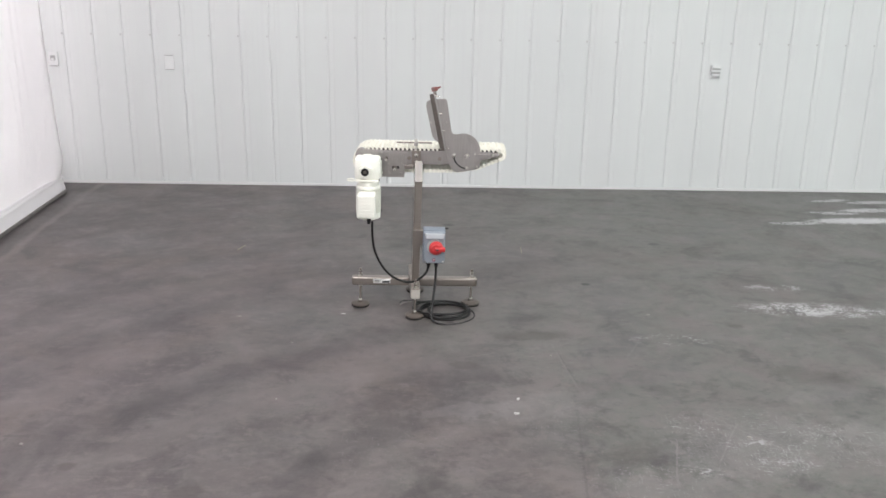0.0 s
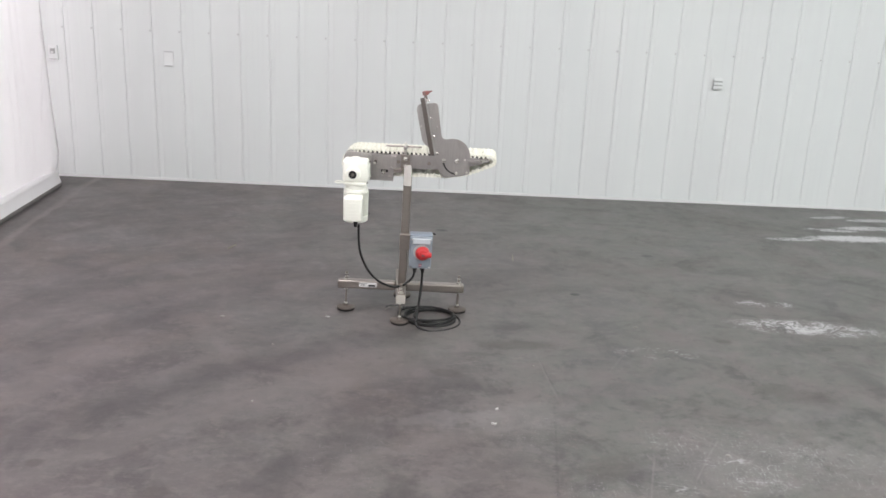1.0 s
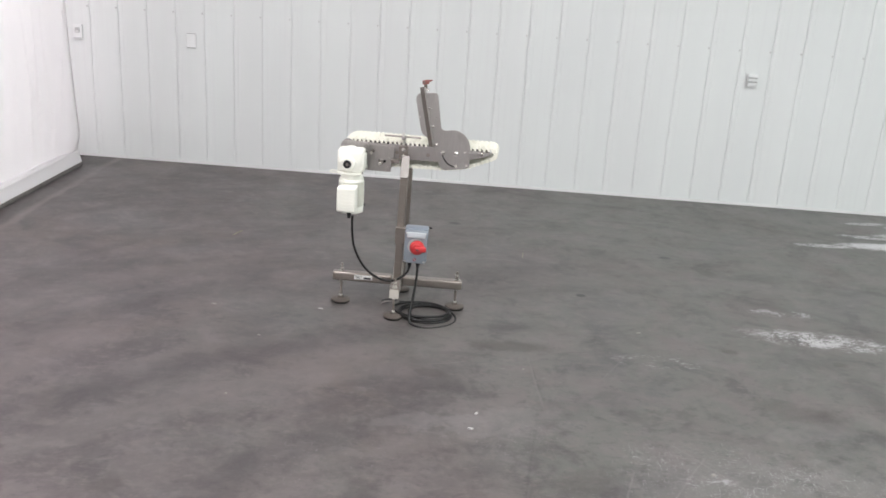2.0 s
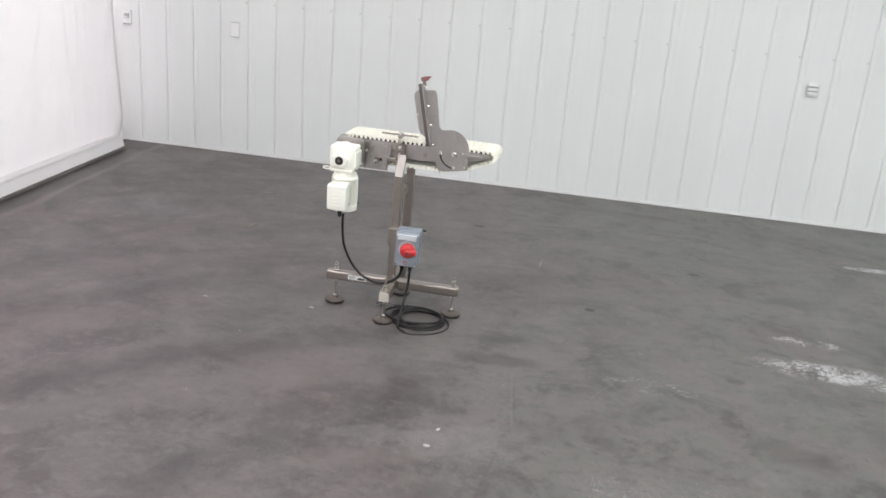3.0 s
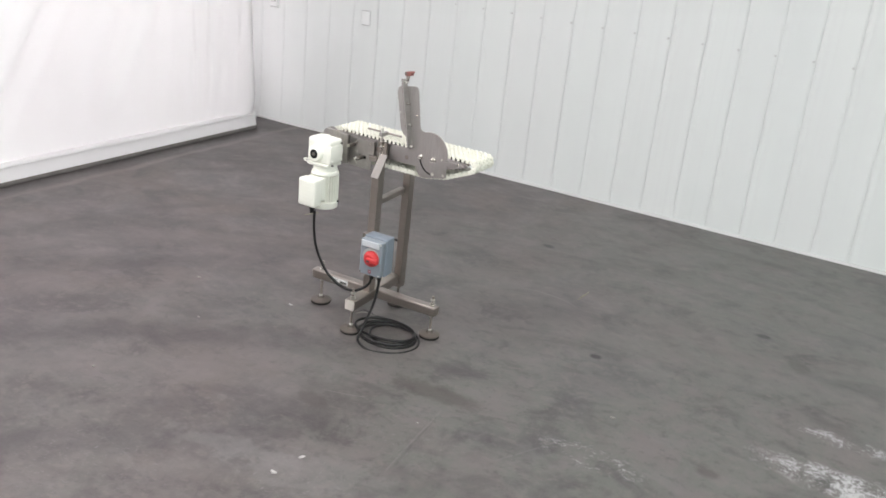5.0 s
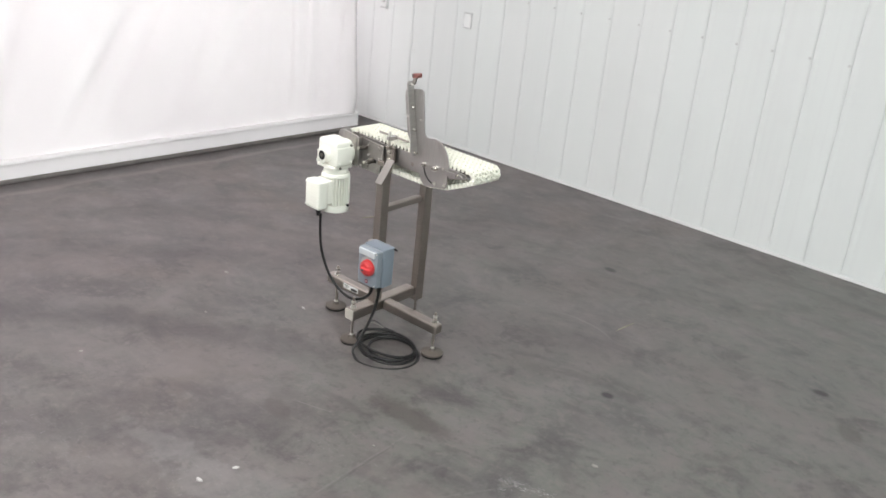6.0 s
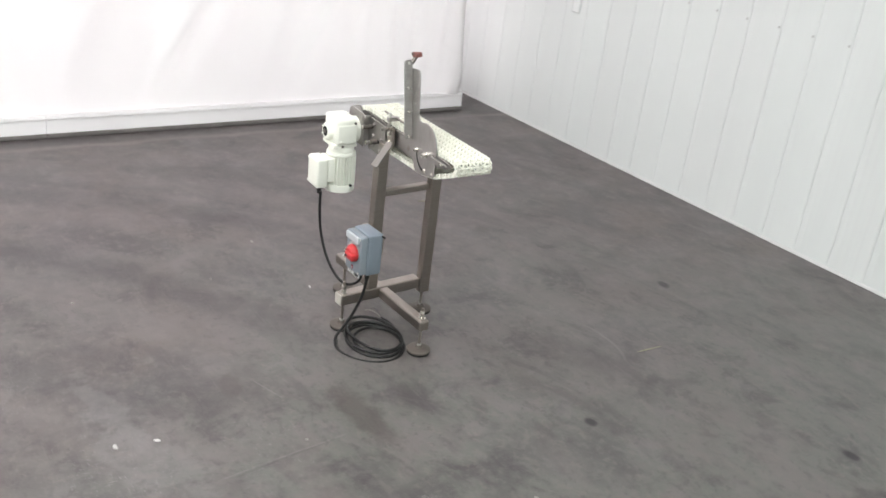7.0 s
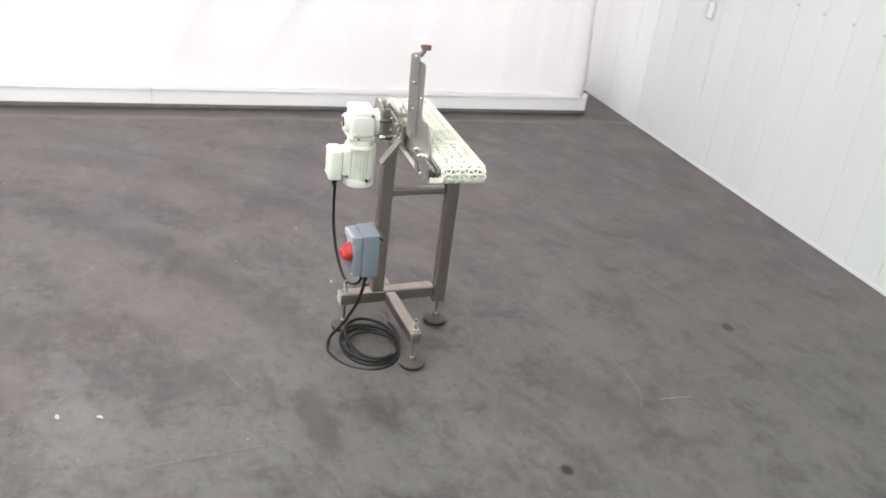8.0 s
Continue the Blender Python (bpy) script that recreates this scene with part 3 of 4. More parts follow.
def levelling_foot(x, y, top):
    g = 0.0227 * x - 0.0209 * y + 0.001
    stem = part("levelling_stem", rod((x, y, g + 0.024), (x, y, top), 0.0062, sides=16), STEEL, conveyor)
    bm = rod((x, y, g + 0.0105), (x, y, g + 0.018), 0.0505, 0.049, 36, 0.002)
    rod((x, y, g + 0.018), (x, y, g + 0.023), 0.046, 0.033, 36, bm=bm)
    rod((x, y, g + 0.022), (x, y, g + 0.033), 0.018, 0.011, 24, bm=bm)
    part("foot_pad", bm, PADRUBBER, stem, "dull brown round metal foot", True)
    part("foot_rubber", rod((x, y, g), (x, y, g + 0.0100), 0.0475, 0.0490, 36, 0.002), HOLE, stem, "black rubber sole", True)
    part("ball_joint", rod((x, y, g + 0.030), (x, y, g + 0.041), 0.010, 0.008, 20, 0.002), BRIGHT, stem, smooth=True)
    return stem


for fx, fy, top in ((-0.293, 0.026, 0.212), (0.317, 0.026, 0.214), (0.0, -0.158, 0.222), (0.016, FAR, 0.110)):
    stem = levelling_foot(fx, fy, top)
    base = 0.169 if abs(fx) > 0.1 else 0.1715
    if top > 0.2:
        part("washer", rod((fx, fy, base), (fx, fy, base + 0.003), 0.0145, sides=24), BRIGHT, stem)
        part("lock_nut", rod((fx, fy, base + 0.0031), (fx, fy, base + 0.014), 0.0115, sides=6, bevel=0.001), BRIGHT, stem)
        part("lock_nut", rod((fx, fy, base + 0.022), (fx, fy, base + 0.032), 0.0105, sides=6, bevel=0.001), BRIGHT, stem)
    under = (0.120 if abs(fx) < 0.1 else 0.121) if top > 0.2 else 0.099
    part("lock_nut", rod((fx, fy, under - 0.010), (fx, fy, under - 0.0005), 0.0115, sides=6, bevel=0.001), BRIGHT, stem)

# frame of the bed
SIDE_IN, SIDE_OUT = 0.161, -0.001


BED_OUTLINE = [(-0.10, 0.875), (0.30, 0.882), (0.425, 0.874), (0.434, 0.866), (0.428, 0.858), (0.32, 0.828), (0.16, 0.806), (-0.10, 0.802)]


for y0, y1 in ((SIDE_OUT + 0.004, 0.0085), (SIDE_IN, SIDE_IN + 0.006)):
    part("side_plate", plate(BED_OUTLINE, y0, y1), STEEL_PLATE, conveyor)
    a = [radians(90 + 9 * k) for k in range(21)]
    ring = [(-0.255 + 0.064 * math.cos(t), 0.812 + 0.064 * math.sin(t)) for t in a]
    part("drive_plate", plate([*ring, (-0.09, 0.735), (-0.09, 0.876)], y0, y1, 0.0006), STEEL_PLATE, conveyor)
part("nose_bar", plate([(0.30, 0.872), (0.418, 0.871), (0.428, 0.866), (0.418, 0.861), (0.30, 0.836)], 0.008, SIDE_IN - 0.006), DARKSTEEL, conveyor)
nose_tip = part("nose_shoe", plate([(0.322, 0.870), (0.410, 0.872), (0.424, 0.866), (0.410, 0.860), (0.322, 0.848)], -0.013, -0.0045), STEEL_PLATE, conveyor, "worn grey nose bracket")
bolt("bolt", (0.395, -0.0135, 0.866), (0, -1, 0), 0.0055, 0.006, nose_tip)
for x in (-0.20, -0.04, 0.12, 0.26):
    part("cross_shaft", rod((x, 0.0025, 0.836), (x, SIDE_IN - 0.0005, 0.836), 0.010, sides=16), STEEL, conveyor)
# Black puts the shade between the belt links into the bed's colour.
part("slide_bed", block(-0.19, 0.40, 0.02, SIDE_IN - 0.02, 0.866, 0.874, 0.001), HOLE, conveyor, "wear strip bed, coloured black to darken the belt gaps")
part("leg_spacer", block(-0.020, 0.020, SIDE_IN + 0.007, FAR - TUBE + 0.006, 0.79, 0.82, 0.003), STEEL, conveyor)

# adjusting block beside the drive
block_plate = part("take_up_plate", plate([(-0.188, 0.735), (-0.064, 0.735), (-0.062, 0.780), (-0.050, 0.786), (-0.050, 0.868), (-0.180, 0.872), (-0.188, 0.866)], -0.0125, -0.0055), STEEL_PLATE, conveyor)
for x, z in ((-0.146, 0.851), (-0.074, 0.853), (-0.146, 0.804), (-0.074, 0.805), (-0.146, 0.756), (-0.084, 0.756)):
    bolt("bolt", (x, -0.013, z), (0, -1, 0), 0.0062, 0.008, block_plate, STEEL_PLATE)
# No hole is cut: a black patch gives the slot's shade.
part("slot", block(-0.128, -0.092, -0.0136, -0.0128, 0.781, 0.795), HOLE, block_plate, "black patch for the shade in a slotted hole")
part("motor_bracket", block(-0.198, -0.190, -0.046, -0.0065, 0.748, 0.876, 0.002), STEEL_PLATE, conveyor)
mount = [(-0.176, 0.745), (-0.176, 0.872), (-0.190, 0.884), (-0.250, 0.888)] + [(-0.288 + 0.030 * math.cos(radians(t)), 0.860 + 0.030 * math.sin(radians(t))) for t in range(80, 181, 20)] + [(-0.318, 0.762), (-0.300, 0.745)]
part("mount_plate", plate(mount, -0.0435, -0.0375, 0.001), STEEL_PLATE, conveyor)
part("round_cover", rod((-0.288, -0.0374, 0.862), (-0.288, -0.010, 0.862), 0.0295, sides=32, bevel=0.001), STEEL_PLATE, conveyor, smooth=True)
pin = part("locating_pin", rod((-0.158, -0.058, 0.838), (-0.158, -0.013, 0.838), 0.0080, sides=20, bevel=0.001), DARKSTEEL, conveyor, "short dark steel pin with a bright end", True)
part("end_cap", rod((-0.158, -0.0625, 0.838), (-0.158, -0.0582, 0.838), 0.0074, sides=20, bevel=0.001), BRIGHT, pin)
stud = part("take_up_stud", rod((-0.112, -0.066, 0.788), (-0.112, -0.014, 0.788), 0.0085, sides=20, bevel=0.0015), BRIGHT, conveyor, smooth=True)
part("sleeve", rod((-0.112, -0.046, 0.788), (-0.112, -0.015, 0.788), 0.0105, sides=20, bevel=0.001), DARKSTEEL, stud)
part("hanger_bracket", block(-0.062, -0.020, -0.030, -0.013, 0.786, 0.806, 0.002), STEEL, conveyor)

# clamp post and guide rail over the belt's edge
clamp = part("clamp_plate", block(-0.026, 0.022, -0.016, -0.0048, 0.806, 0.880, 0.002), STEEL, conveyor)
bolt("bolt", (-0.002, -0.0165, 0.858), (0, -1, 0), 0.0085, 0.010, clamp)
bolt("bolt", (-0.002, -0.0165, 0.822), (0, -1, 0), 0.0075, 0.008, clamp)
post = part("guide_post", rod((-0.004, -0.022, 0.872), (-0.004, -0.022, 0.946), 0.0065, sides=18, bevel=0.001), BRIGHT, conveyor, smooth=True)
part("clamp_block", block(-0.014, 0.006, -0.034, -0.0055, 0.872, 0.884, 0.002), STEEL, post)
part("cross_clamp", block(-0.013, 0.005, -0.031, 0.018, 0.909, 0.926, 0.002), STEEL_PLATE, post)
part("guide_rail", rod((-0.106, 0.012, 0.917), (0.078, 0.012, 0.9185), 0.0045, sides=14, bevel=0.001), STEEL, conveyor, smooth=True)


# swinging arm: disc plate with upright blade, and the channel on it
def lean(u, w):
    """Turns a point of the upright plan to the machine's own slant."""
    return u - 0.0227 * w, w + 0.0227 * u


def arm_outline():
    pts = [(0.100, 0.936), (0.128, 0.915), (0.150, 0.893), (0.160, 0.865), (0.167, 0.838), (0.177, 0.808), (0.190, 0.784), (0.203, 0.770), (0.218, 0.764),
           (0.287, 0.774), (0.330, 0.782), (0.340, 0.790), (0.342, 0.824)]
    for k in range(15):
        t = radians(-8 + 118 * k / 14)
        pts.append((0.252 + 0.090 * math.cos(t), 0.874 + 0.091 * math.sin(t)))
    pts += [(0.203, 0.962), (0.193, 0.972), (0.1895, 0.985), (0.171, 1.118)]
    pts += [(0.152 + 0.018 * math.cos(radians(t)), 1.122 + 0.019 * math.sin(radians(t))) for t in (30, 60, 95)]
    pts += [(0.083 + 0.022 * math.cos(radians(t)), 1.112 + 0.022 * math.sin(radians(t))) for t in (100, 135, 170)]
    pts += [(0.0605, 1.10), (0.090, 0.955)]
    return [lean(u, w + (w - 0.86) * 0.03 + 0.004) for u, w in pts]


arm = part("arm_plate", plate(arm_outline(), -0.0225, -0.0175), STEEL_PLATE, conveyor, "grey steel disc plate with an upright blade")
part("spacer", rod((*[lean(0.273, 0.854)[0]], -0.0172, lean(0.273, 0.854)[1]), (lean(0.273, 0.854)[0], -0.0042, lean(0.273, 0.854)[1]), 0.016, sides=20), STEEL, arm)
for (u, w), r, h in (((0.205, 0.854), 0.0085, 0.016), ((0.273, 0.854), 0.0095, 0.020), ((0.315, 0.863), 0.004, 0.004), ((0.326, 0.796), 0.0045, 0.004), ((0.272, 0.790), 0.006, 0.008), ((0.165, 1.03), 0.003, 0.003), ((0.082, 1.03), 0.003, 0.003)):
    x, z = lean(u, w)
    bolt("bolt", (x, -0.0228, z), (0, -1, 0), r, h, arm)
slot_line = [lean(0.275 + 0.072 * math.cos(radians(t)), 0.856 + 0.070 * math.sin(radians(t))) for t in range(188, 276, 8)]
band = [(x + 0.0035 * (x - 0.255) / 0.07, z + 0.0035 * (z - 0.862) / 0.07) for x, z in slot_line] + [(x - 0.0035 * (x - 0.255) / 0.07, z - 0.0035 * (z - 0.862) / 0.07) for x, z in reversed(slot_line)]
# Curved slot drawn as a black band in place of its shade.
part("slot", plate(band, -0.0234, -0.0227, 0.0), HOLE, arm, "black patch for the shade in a curved slot")

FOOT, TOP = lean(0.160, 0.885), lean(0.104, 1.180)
rise = Vector((TOP[0] - FOOT[0], 0, TOP[1] - FOOT[1]))
m_post = Matrix.Translation((FOOT[0], -0.0228, FOOT[1])) @ Matrix.Rotation(math.atan2(rise.x, rise.z), 4, "Y")
L = rise.length


def on_arm(bm):
    bmesh.ops.transform(bm, matrix=m_post, verts=bm.verts[:])
    return bm


# Darker steel puts the shade beside the fin into the flange's colour.
part("flange", on_arm(block(-0.0270, -0.0032, -0.0045, -0.0004, 0.0, L, 0.0008, 1)), DARKSTEEL, arm)
fin = [(-0.0004, 0.0), (-0.0004, L)] + [(-0.022 - 0.014 * math.cos(radians(t)), L - 0.014 + 0.014 * math.sin(radians(t))) for t in (90, 65, 40, 15)] + [(-0.036, 0.012), (-0.028, 0.0)]
bm = plate(fin, -0.0030, 0.0022, 0.0006)
bmesh.ops.transform(bm, matrix=m_post @ Matrix(((0, 1, 0, 0), (1, 0, 0, 0), (0, 0, 1, 0), (0, 0, 0, 1))), verts=bm.verts[:])
channel = part("arm_angle", bm, STEEL_PLATE, conveyor, "grey steel angle bolted upright to the arm")
for s in (0.012, 0.104, 0.196, 0.288):
    p = m_post @ Vector((0.0022, -0.019, s))
    bm = rod(p, p + Vector((0.004, 0, 0)), 0.0062, sides=6, bevel=0.0006)
    rod(p + Vector((0.004, 0, 0)), p + Vector((0.017, 0, 0)), 0.0042, sides=12, bm=bm)
    part("pin", bm, BRIGHT, channel)
part("neck", on_arm(rod((0.002, -0.004, L - 0.012), (0.0, 0.022, L + 0.022), 0.0080, sides=16, bevel=0.001)), DARKSTEEL, channel)
bm = block(-0.013, 0.020, 0.004, 0.032, L + 0.010, L + 0.029, 0.004)
rod((0.016, 0.014, L + 0.022), (0.037, 0.008, L + 0.026), 0.0058, 0.0035, 12, 0.001, bm)
cap = part("clamp_head", on_arm(bm), ORANGE, conveyor, "faded red plastic clamp head")
part("screw", on_arm(rod((-0.004, 0.0055, L + 0.022), (-0.004, 0.000, L + 0.022), 0.006, sides=6)), DARKSTEEL, cap)


# gearbox, motor and its terminal box
def gearbox():
    bm = block(-0.318, -0.190, -0.138, -0.044, 0.752, 0.868, 0.014, 3)
    block(-0.312, -0.196, -0.146, -0.040, 0.742, 0.756, 0.005, 2, bm)
    rod((-0.256, -0.090, 0.866), (-0.256, -0.090, 0.877), 0.030, 0.022, 24, 0.003, bm)
    rod((-0.262, -0.158, 0.800), (-0.262, -0.136, 0.800), 0.034, 0.040, 36, 0.004, bm)
    block(-0.194, -0.185, -0.134, -0.050, 0.764, 0.842, 0.003, 2, bm)
    body = part("gearbox", bm, CREAM, conveyor, "cream-painted cast gearbox", True)
    part("output_flange", rod((-0.262, -0.044, 0.800), (-0.262, -0.0135, 0.800), 0.052, 0.056, 36, 0.003), CREAM, body, smooth=True)
    # Bore is a flat black disc that paints its inner shade.
    part("hollow_shaft", rod((-0.262, -0.1595, 0.800), (-0.262, -0.1570, 0.800), 0.0205, sides=32), HOLE, body, "black disc for the shade in the hollow shaft bore")
    part("shaft_cap", rod((-0.262, -0.1625, 0.800), (-0.262, -0.1598, 0.800), 0.0085, sides=24, bevel=0.0008), DARKSTEEL, body)
    for k in range(6):
        a = radians(60 * k + 30)
        bolt("bolt", (-0.262 + 0.031 * math.cos(a), -0.1585, 0.800 + 0.031 * math.sin(a)), (0, -1, 0), 0.0032, 0.003, body, CREAM)
    for y, z in ((-0.124, 0.774), (-0.060, 0.774)):
        bolt("bolt", (-0.1835, y, z), (1, 0, 0), 0.005, 0.005, body, CREAM)
    part("oil_plug", rod((-0.1900, -0.058, 0.848), (-0.183, -0.058, 0.848), 0.0050, sides=6), DARKSTEEL, body)
    part("oil_plug", rod((-0.1970, -0.108, 0.749), (-0.1905, -0.108, 0.749), 0.0050, sides=6), DARKSTEEL, body)
    loop = [Vector((-0.338 + 0.020 * math.cos(radians(t)), -0.110, 0.746 + 0.006 * math.sin(radians(t)))) for t in range(0, 361, 20)]
    part("breather_lever", sweep(loop, 0.0035, 8), CREAM, body, smooth=True)
    return body


def motor():
    cx, cy = -0.252, -0.085
    bm = rod((cx, cy, 0.716), (cx, cy, 0.742), 0.056, 0.052, 40, 0.003)
    rod((cx, cy, 0.700), (cx, cy, 0.7165), 0.064, 0.060, 40, 0.004, bm)
    rod((cx, cy, 0.570), (cx, cy, 0.701), 0.0495, sides=40, bm=bm)
    rod((cx, cy, 0.541), (cx, cy, 0.573), 0.0625, 0.0635, 40, 0.003, bm)
    body = part("motor", bm, CREAM, conveyor, "cream-painted finned electric motor", True)
    for k in range(30):
        a = radians(12 * k)
        if abs(math.degrees(a) - 270) < 40:
            continue
        fin = block(0.048, 0.0645, -0.0016, 0.0016, 0.574, 0.698, 0.0006, 1)
        bmesh.ops.transform(fin, matrix=Matrix.Translation((cx, cy, 0)) @ Matrix.Rotation(a, 4, "Z"), verts=fin.verts[:])
        part("cooling_fin", fin, CREAM, body)
    part("name_plate", plate([(cx - 0.02, 0.60), (cx + 0.02, 0.60), (cx + 0.02, 0.66), (cx - 0.02, 0.66)], cy - 0.0585, cy - 0.0575), BRIGHT, body)
    for a in (35, 145, 215, 325):
        x, y = cx + 0.058 * math.cos(radians(a)), cy + 0.058 * math.sin(radians(a))
        part("tie_bolt", rod((x, y, 0.568), (x, y, 0.702), 0.0042, sides=10), CREAM, body)
    part("drain_plug", rod((cx + 0.058, cy + 0.02, 0.574), (cx + 0.0685, cy + 0.022, 0.574), 0.0055, sides=8), HOLE, body)
    return body


def terminal_box():
    cx = -0.252
    bm = block(cx - 0.042, cx + 0.042, -0.161, -0.128, 0.588, 0.694, 0.006, 2)
    box = part("terminal_box", bm, CREAM, conveyor, "cream-painted motor terminal box", True)
    part("lid", block(cx - 0.048, cx + 0.048, -0.214, -0.1615, 0.568, 0.696, 0.010, 3), CREAM, box, smooth=True)
    for k in range(6):
        part("lid_rib", block(cx - 0.036, cx + 0.036, -0.2155, -0.2143, 0.594 + 0.017 * k, 0.598 + 0.017 * k, 0.0004, 1), CREAM, box)
    for x in (-0.039, 0.039):
        for z in (0.582, 0.684):
            bolt("screw", (cx + x, -0.2145, z), (0, -1, 0), 0.0035, 0.003, box, CREAM)
    bm = rod((cx + 0.012, -0.184, 0.556), (cx + 0.012, -0.184, 0.5735), 0.0115, sides=6)
    rod((cx + 0.012, -0.184, 0.534), (cx + 0.012, -0.184, 0.556), 0.0075, 0.0105, 16, bm=bm)
    part("cable_gland", bm, HOLE, box, "black cable gland")
    return box


for ob in (gearbox(), motor(), terminal_box()):
    ob.location = (0.008, -0.014, 0.0)


# switch box on the near leg
def switch_box():
    x0, x1 = 0.033, 0.149
    box = part("switch_box", block(x0, x1, -0.150, -0.084, 0.316, 0.494, 0.006, 3), BOXGREY, conveyor, "blue-grey switch enclosure bolted to the leg", True)
    part("lid", block(x0 + 0.002, x1 - 0.004, -0.184, -0.1505, 0.322, 0.489, 0.006, 3), LIDGREY, box, smooth=True)
    # Clear raised piece; the glare on it is put into the pale grey.
    part("window_strip", block(x0 + 0.012, x1 - 0.012, -0.1960, -0.1843, 0.460, 0.4885, 0.003), PALESTRIP, box, "clear-topped strip, pale grey for its glare")
    kx, kz = 0.099, 0.409
    part("dial_ring", rod((kx - 0.006, -0.1866, kz + 0.004), (kx - 0.006, -0.1843, kz + 0.004), 0.042, sides=40), OUTLETDARK, box)
    bm = rod((kx, -0.204, kz), (kx, -0.187, kz), 0.034, 0.038, 40, 0.003)
    rod((kx, -0.214, kz), (kx, -0.204, kz), 0.022, 0.031, 32, 0.003, bm)
    block(kx - 0.010, kx + 0.046, -0.226, -0.200, kz - 0.012, kz + 0.012, 0.006, 3, bm)
    part("switch_knob", bm, RED, box, "red rotary switch knob", True)
    # Dark piece on the knob paints the shade of its slot.
    part("knob_slot", block(kx - 0.004, kx + 0.010, -0.2268, -0.2262, kz - 0.004, kz + 0.004), INK, box)
    part("maker_mark", block(kx - 0.016, kx - 0.002, -0.1852, -0.1843, 0.334, 0.350), MAROON, box)
    part("maker_mark", block(kx - 0.011, kx - 0.007, -0.1858, -0.1853, 0.339, 0.345), PAPER, box)
    for x in (x0 + 0.010, x1 - 0.012):
        for z in (0.332, 0.481):
            part("lid_screw", rod((x, -0.1868, z), (x, -0.1843, z), 0.0042, sides=12), BRIGHT, box)
    for x, y in ((0.066, -0.120), (0.107, -0.120)):
        bm = rod((x, y, 0.302), (x, y, 0.3175), 0.0125, sides=6)
        rod((x, y, 0.278), (x, y, 0.302), 0.0080, 0.0118, 16, bm=bm)
        part("cable_gland", bm, HOLE, box, "black cable gland")
    part("mount_plate", block(-0.02, x1 - 0.035, -0.083, -0.0555, 0.385, 0.468, 0.002), STEEL, box)
    part("wing_screw", rod((x1 + 0.001, -0.090, 0.486), (x1 + 0.016, -0.086, 0.482), 0.004, sides=8), HOLE, box)
    return box


switch_box()

# cables
motor_line = smooth_line([(-0.234, -0.160, 0.540), (-0.234, -0.160, 0.500), (-0.230, -0.160, 0.440), (-0.216, -0.160, 0.370), (-0.176, -0.158, 0.290), (-0.126, -0.154, 0.236),
                          (-0.060, -0.150, 0.205), (-0.010, -0.140, 0.203), (0.030, -0.130, 0.222), (0.058, -0.122, 0.252), (0.066, -0.120, 0.285)], 8)
part("motor_cable", sweep(motor_line, 0.0062), BLACK, conveyor, "black rubber motor cable", True)


def coiled_cable():
    """From the switch box down to the floor, then some loose turns and a stripped end."""
    pts = [(0.107, -0.120, 0.285), (0.107, -0.124, 0.250), (0.104, -0.138, 0.190), (0.096, -0.168, 0.120), (0.088, -0.205, 0.060), (0.092, -0.240, 0.022)]
    turns = [(0.160, -0.122, 0.172, 0.145, 0.008), (0.180, -0.100, 0.128, 0.108, 0.010), (0.186, -0.092, 0.098, 0.098, 0.021), (0.150, -0.090, 0.142, 0.118, 0.021), (0.140, -0.085, 0.150, 0.096, 0.031)]
    a = 245.0
    rng = random.Random(4)
    for k in range(15 * 4 + 6):
        f = k / 15.0
        i = min(int(f), len(turns) - 2)
        s = min(1.0, f - i)
        cx, cy, ru, rv, z = (p + (q - p) * s for p, q in zip(turns[i], turns[i + 1]))
        t = radians(a + 24.0 * (k + 1))
        pts.append((cx + ru * math.cos(t), cy + rv * math.sin(t), z + 0.002 * rng.random()))
    return pts


line = smooth_line(coiled_cable(), 5)
coil = part("power_cable", sweep(line, 0.0065), BLACK, conveyor, "black rubber cable lying in loose coils on the floor", True)
end = smooth_line([(0.150, 0.028, 0.009), (0.110, 0.040, 0.009), (0.060, 0.040, 0.012), (0.020, 0.034, 0.010)], 6)
part("cable_end", sweep(end, 0.0060), BLACK, coil, smooth=True)
for dy, dz, mat in ((-0.010, 0.014, SCRAP), (0.004, 0.020, INK), (0.014, 0.006, INK)):
    wire = smooth_line([(0.022, 0.034, 0.010), (-0.010, 0.034 + 0.5 * dy, 0.010 + 0.5 * dz), (-0.050, 0.034 + 1.4 * dy, 0.006 + 0.7 * dz), (-0.075, 0.030 + 2.0 * dy, 0.005)], 5)
    part("bare_wire", sweep(wire, 0.0022, 6), mat, coil)


# belt: hinged rows of zigzag links round the bed
def belt_line():
    pts = []
    for k in range(40):
        t = k / 39
        pts.append((-0.255 + 0.690 * t, 0.896 + 0.002 * t))
    for k in range(1, 15):
        a = radians(90 - 150 * k / 14)
        pts.append((0.436 + 0.034 * math.cos(a), 0.864 + 0.034 * math.sin(a)))
    for a, b, n in (((0.452, 0.834), (0.325, 0.780), 10), ((0.325, 0.780), (0.22, 0.761), 8), ((0.22, 0.761), (-0.06, 0.756), 16), ((-0.06, 0.756), (-0.245, 0.729), 10)):
        pts += [(a[0] + (b[0] - a[0]) * k / n, a[1] + (b[1] - a[1]) * k / n) for k in range(1, n + 1)]
    for k in range(1, 24):
        a = radians(270 - 180 * k / 24)
        pts.append((-0.255 + 0.084 * math.cos(a), 0.812 + 0.084 * math.sin(a)))
    return [Vector((x, 0, z)) for x, z in pts]


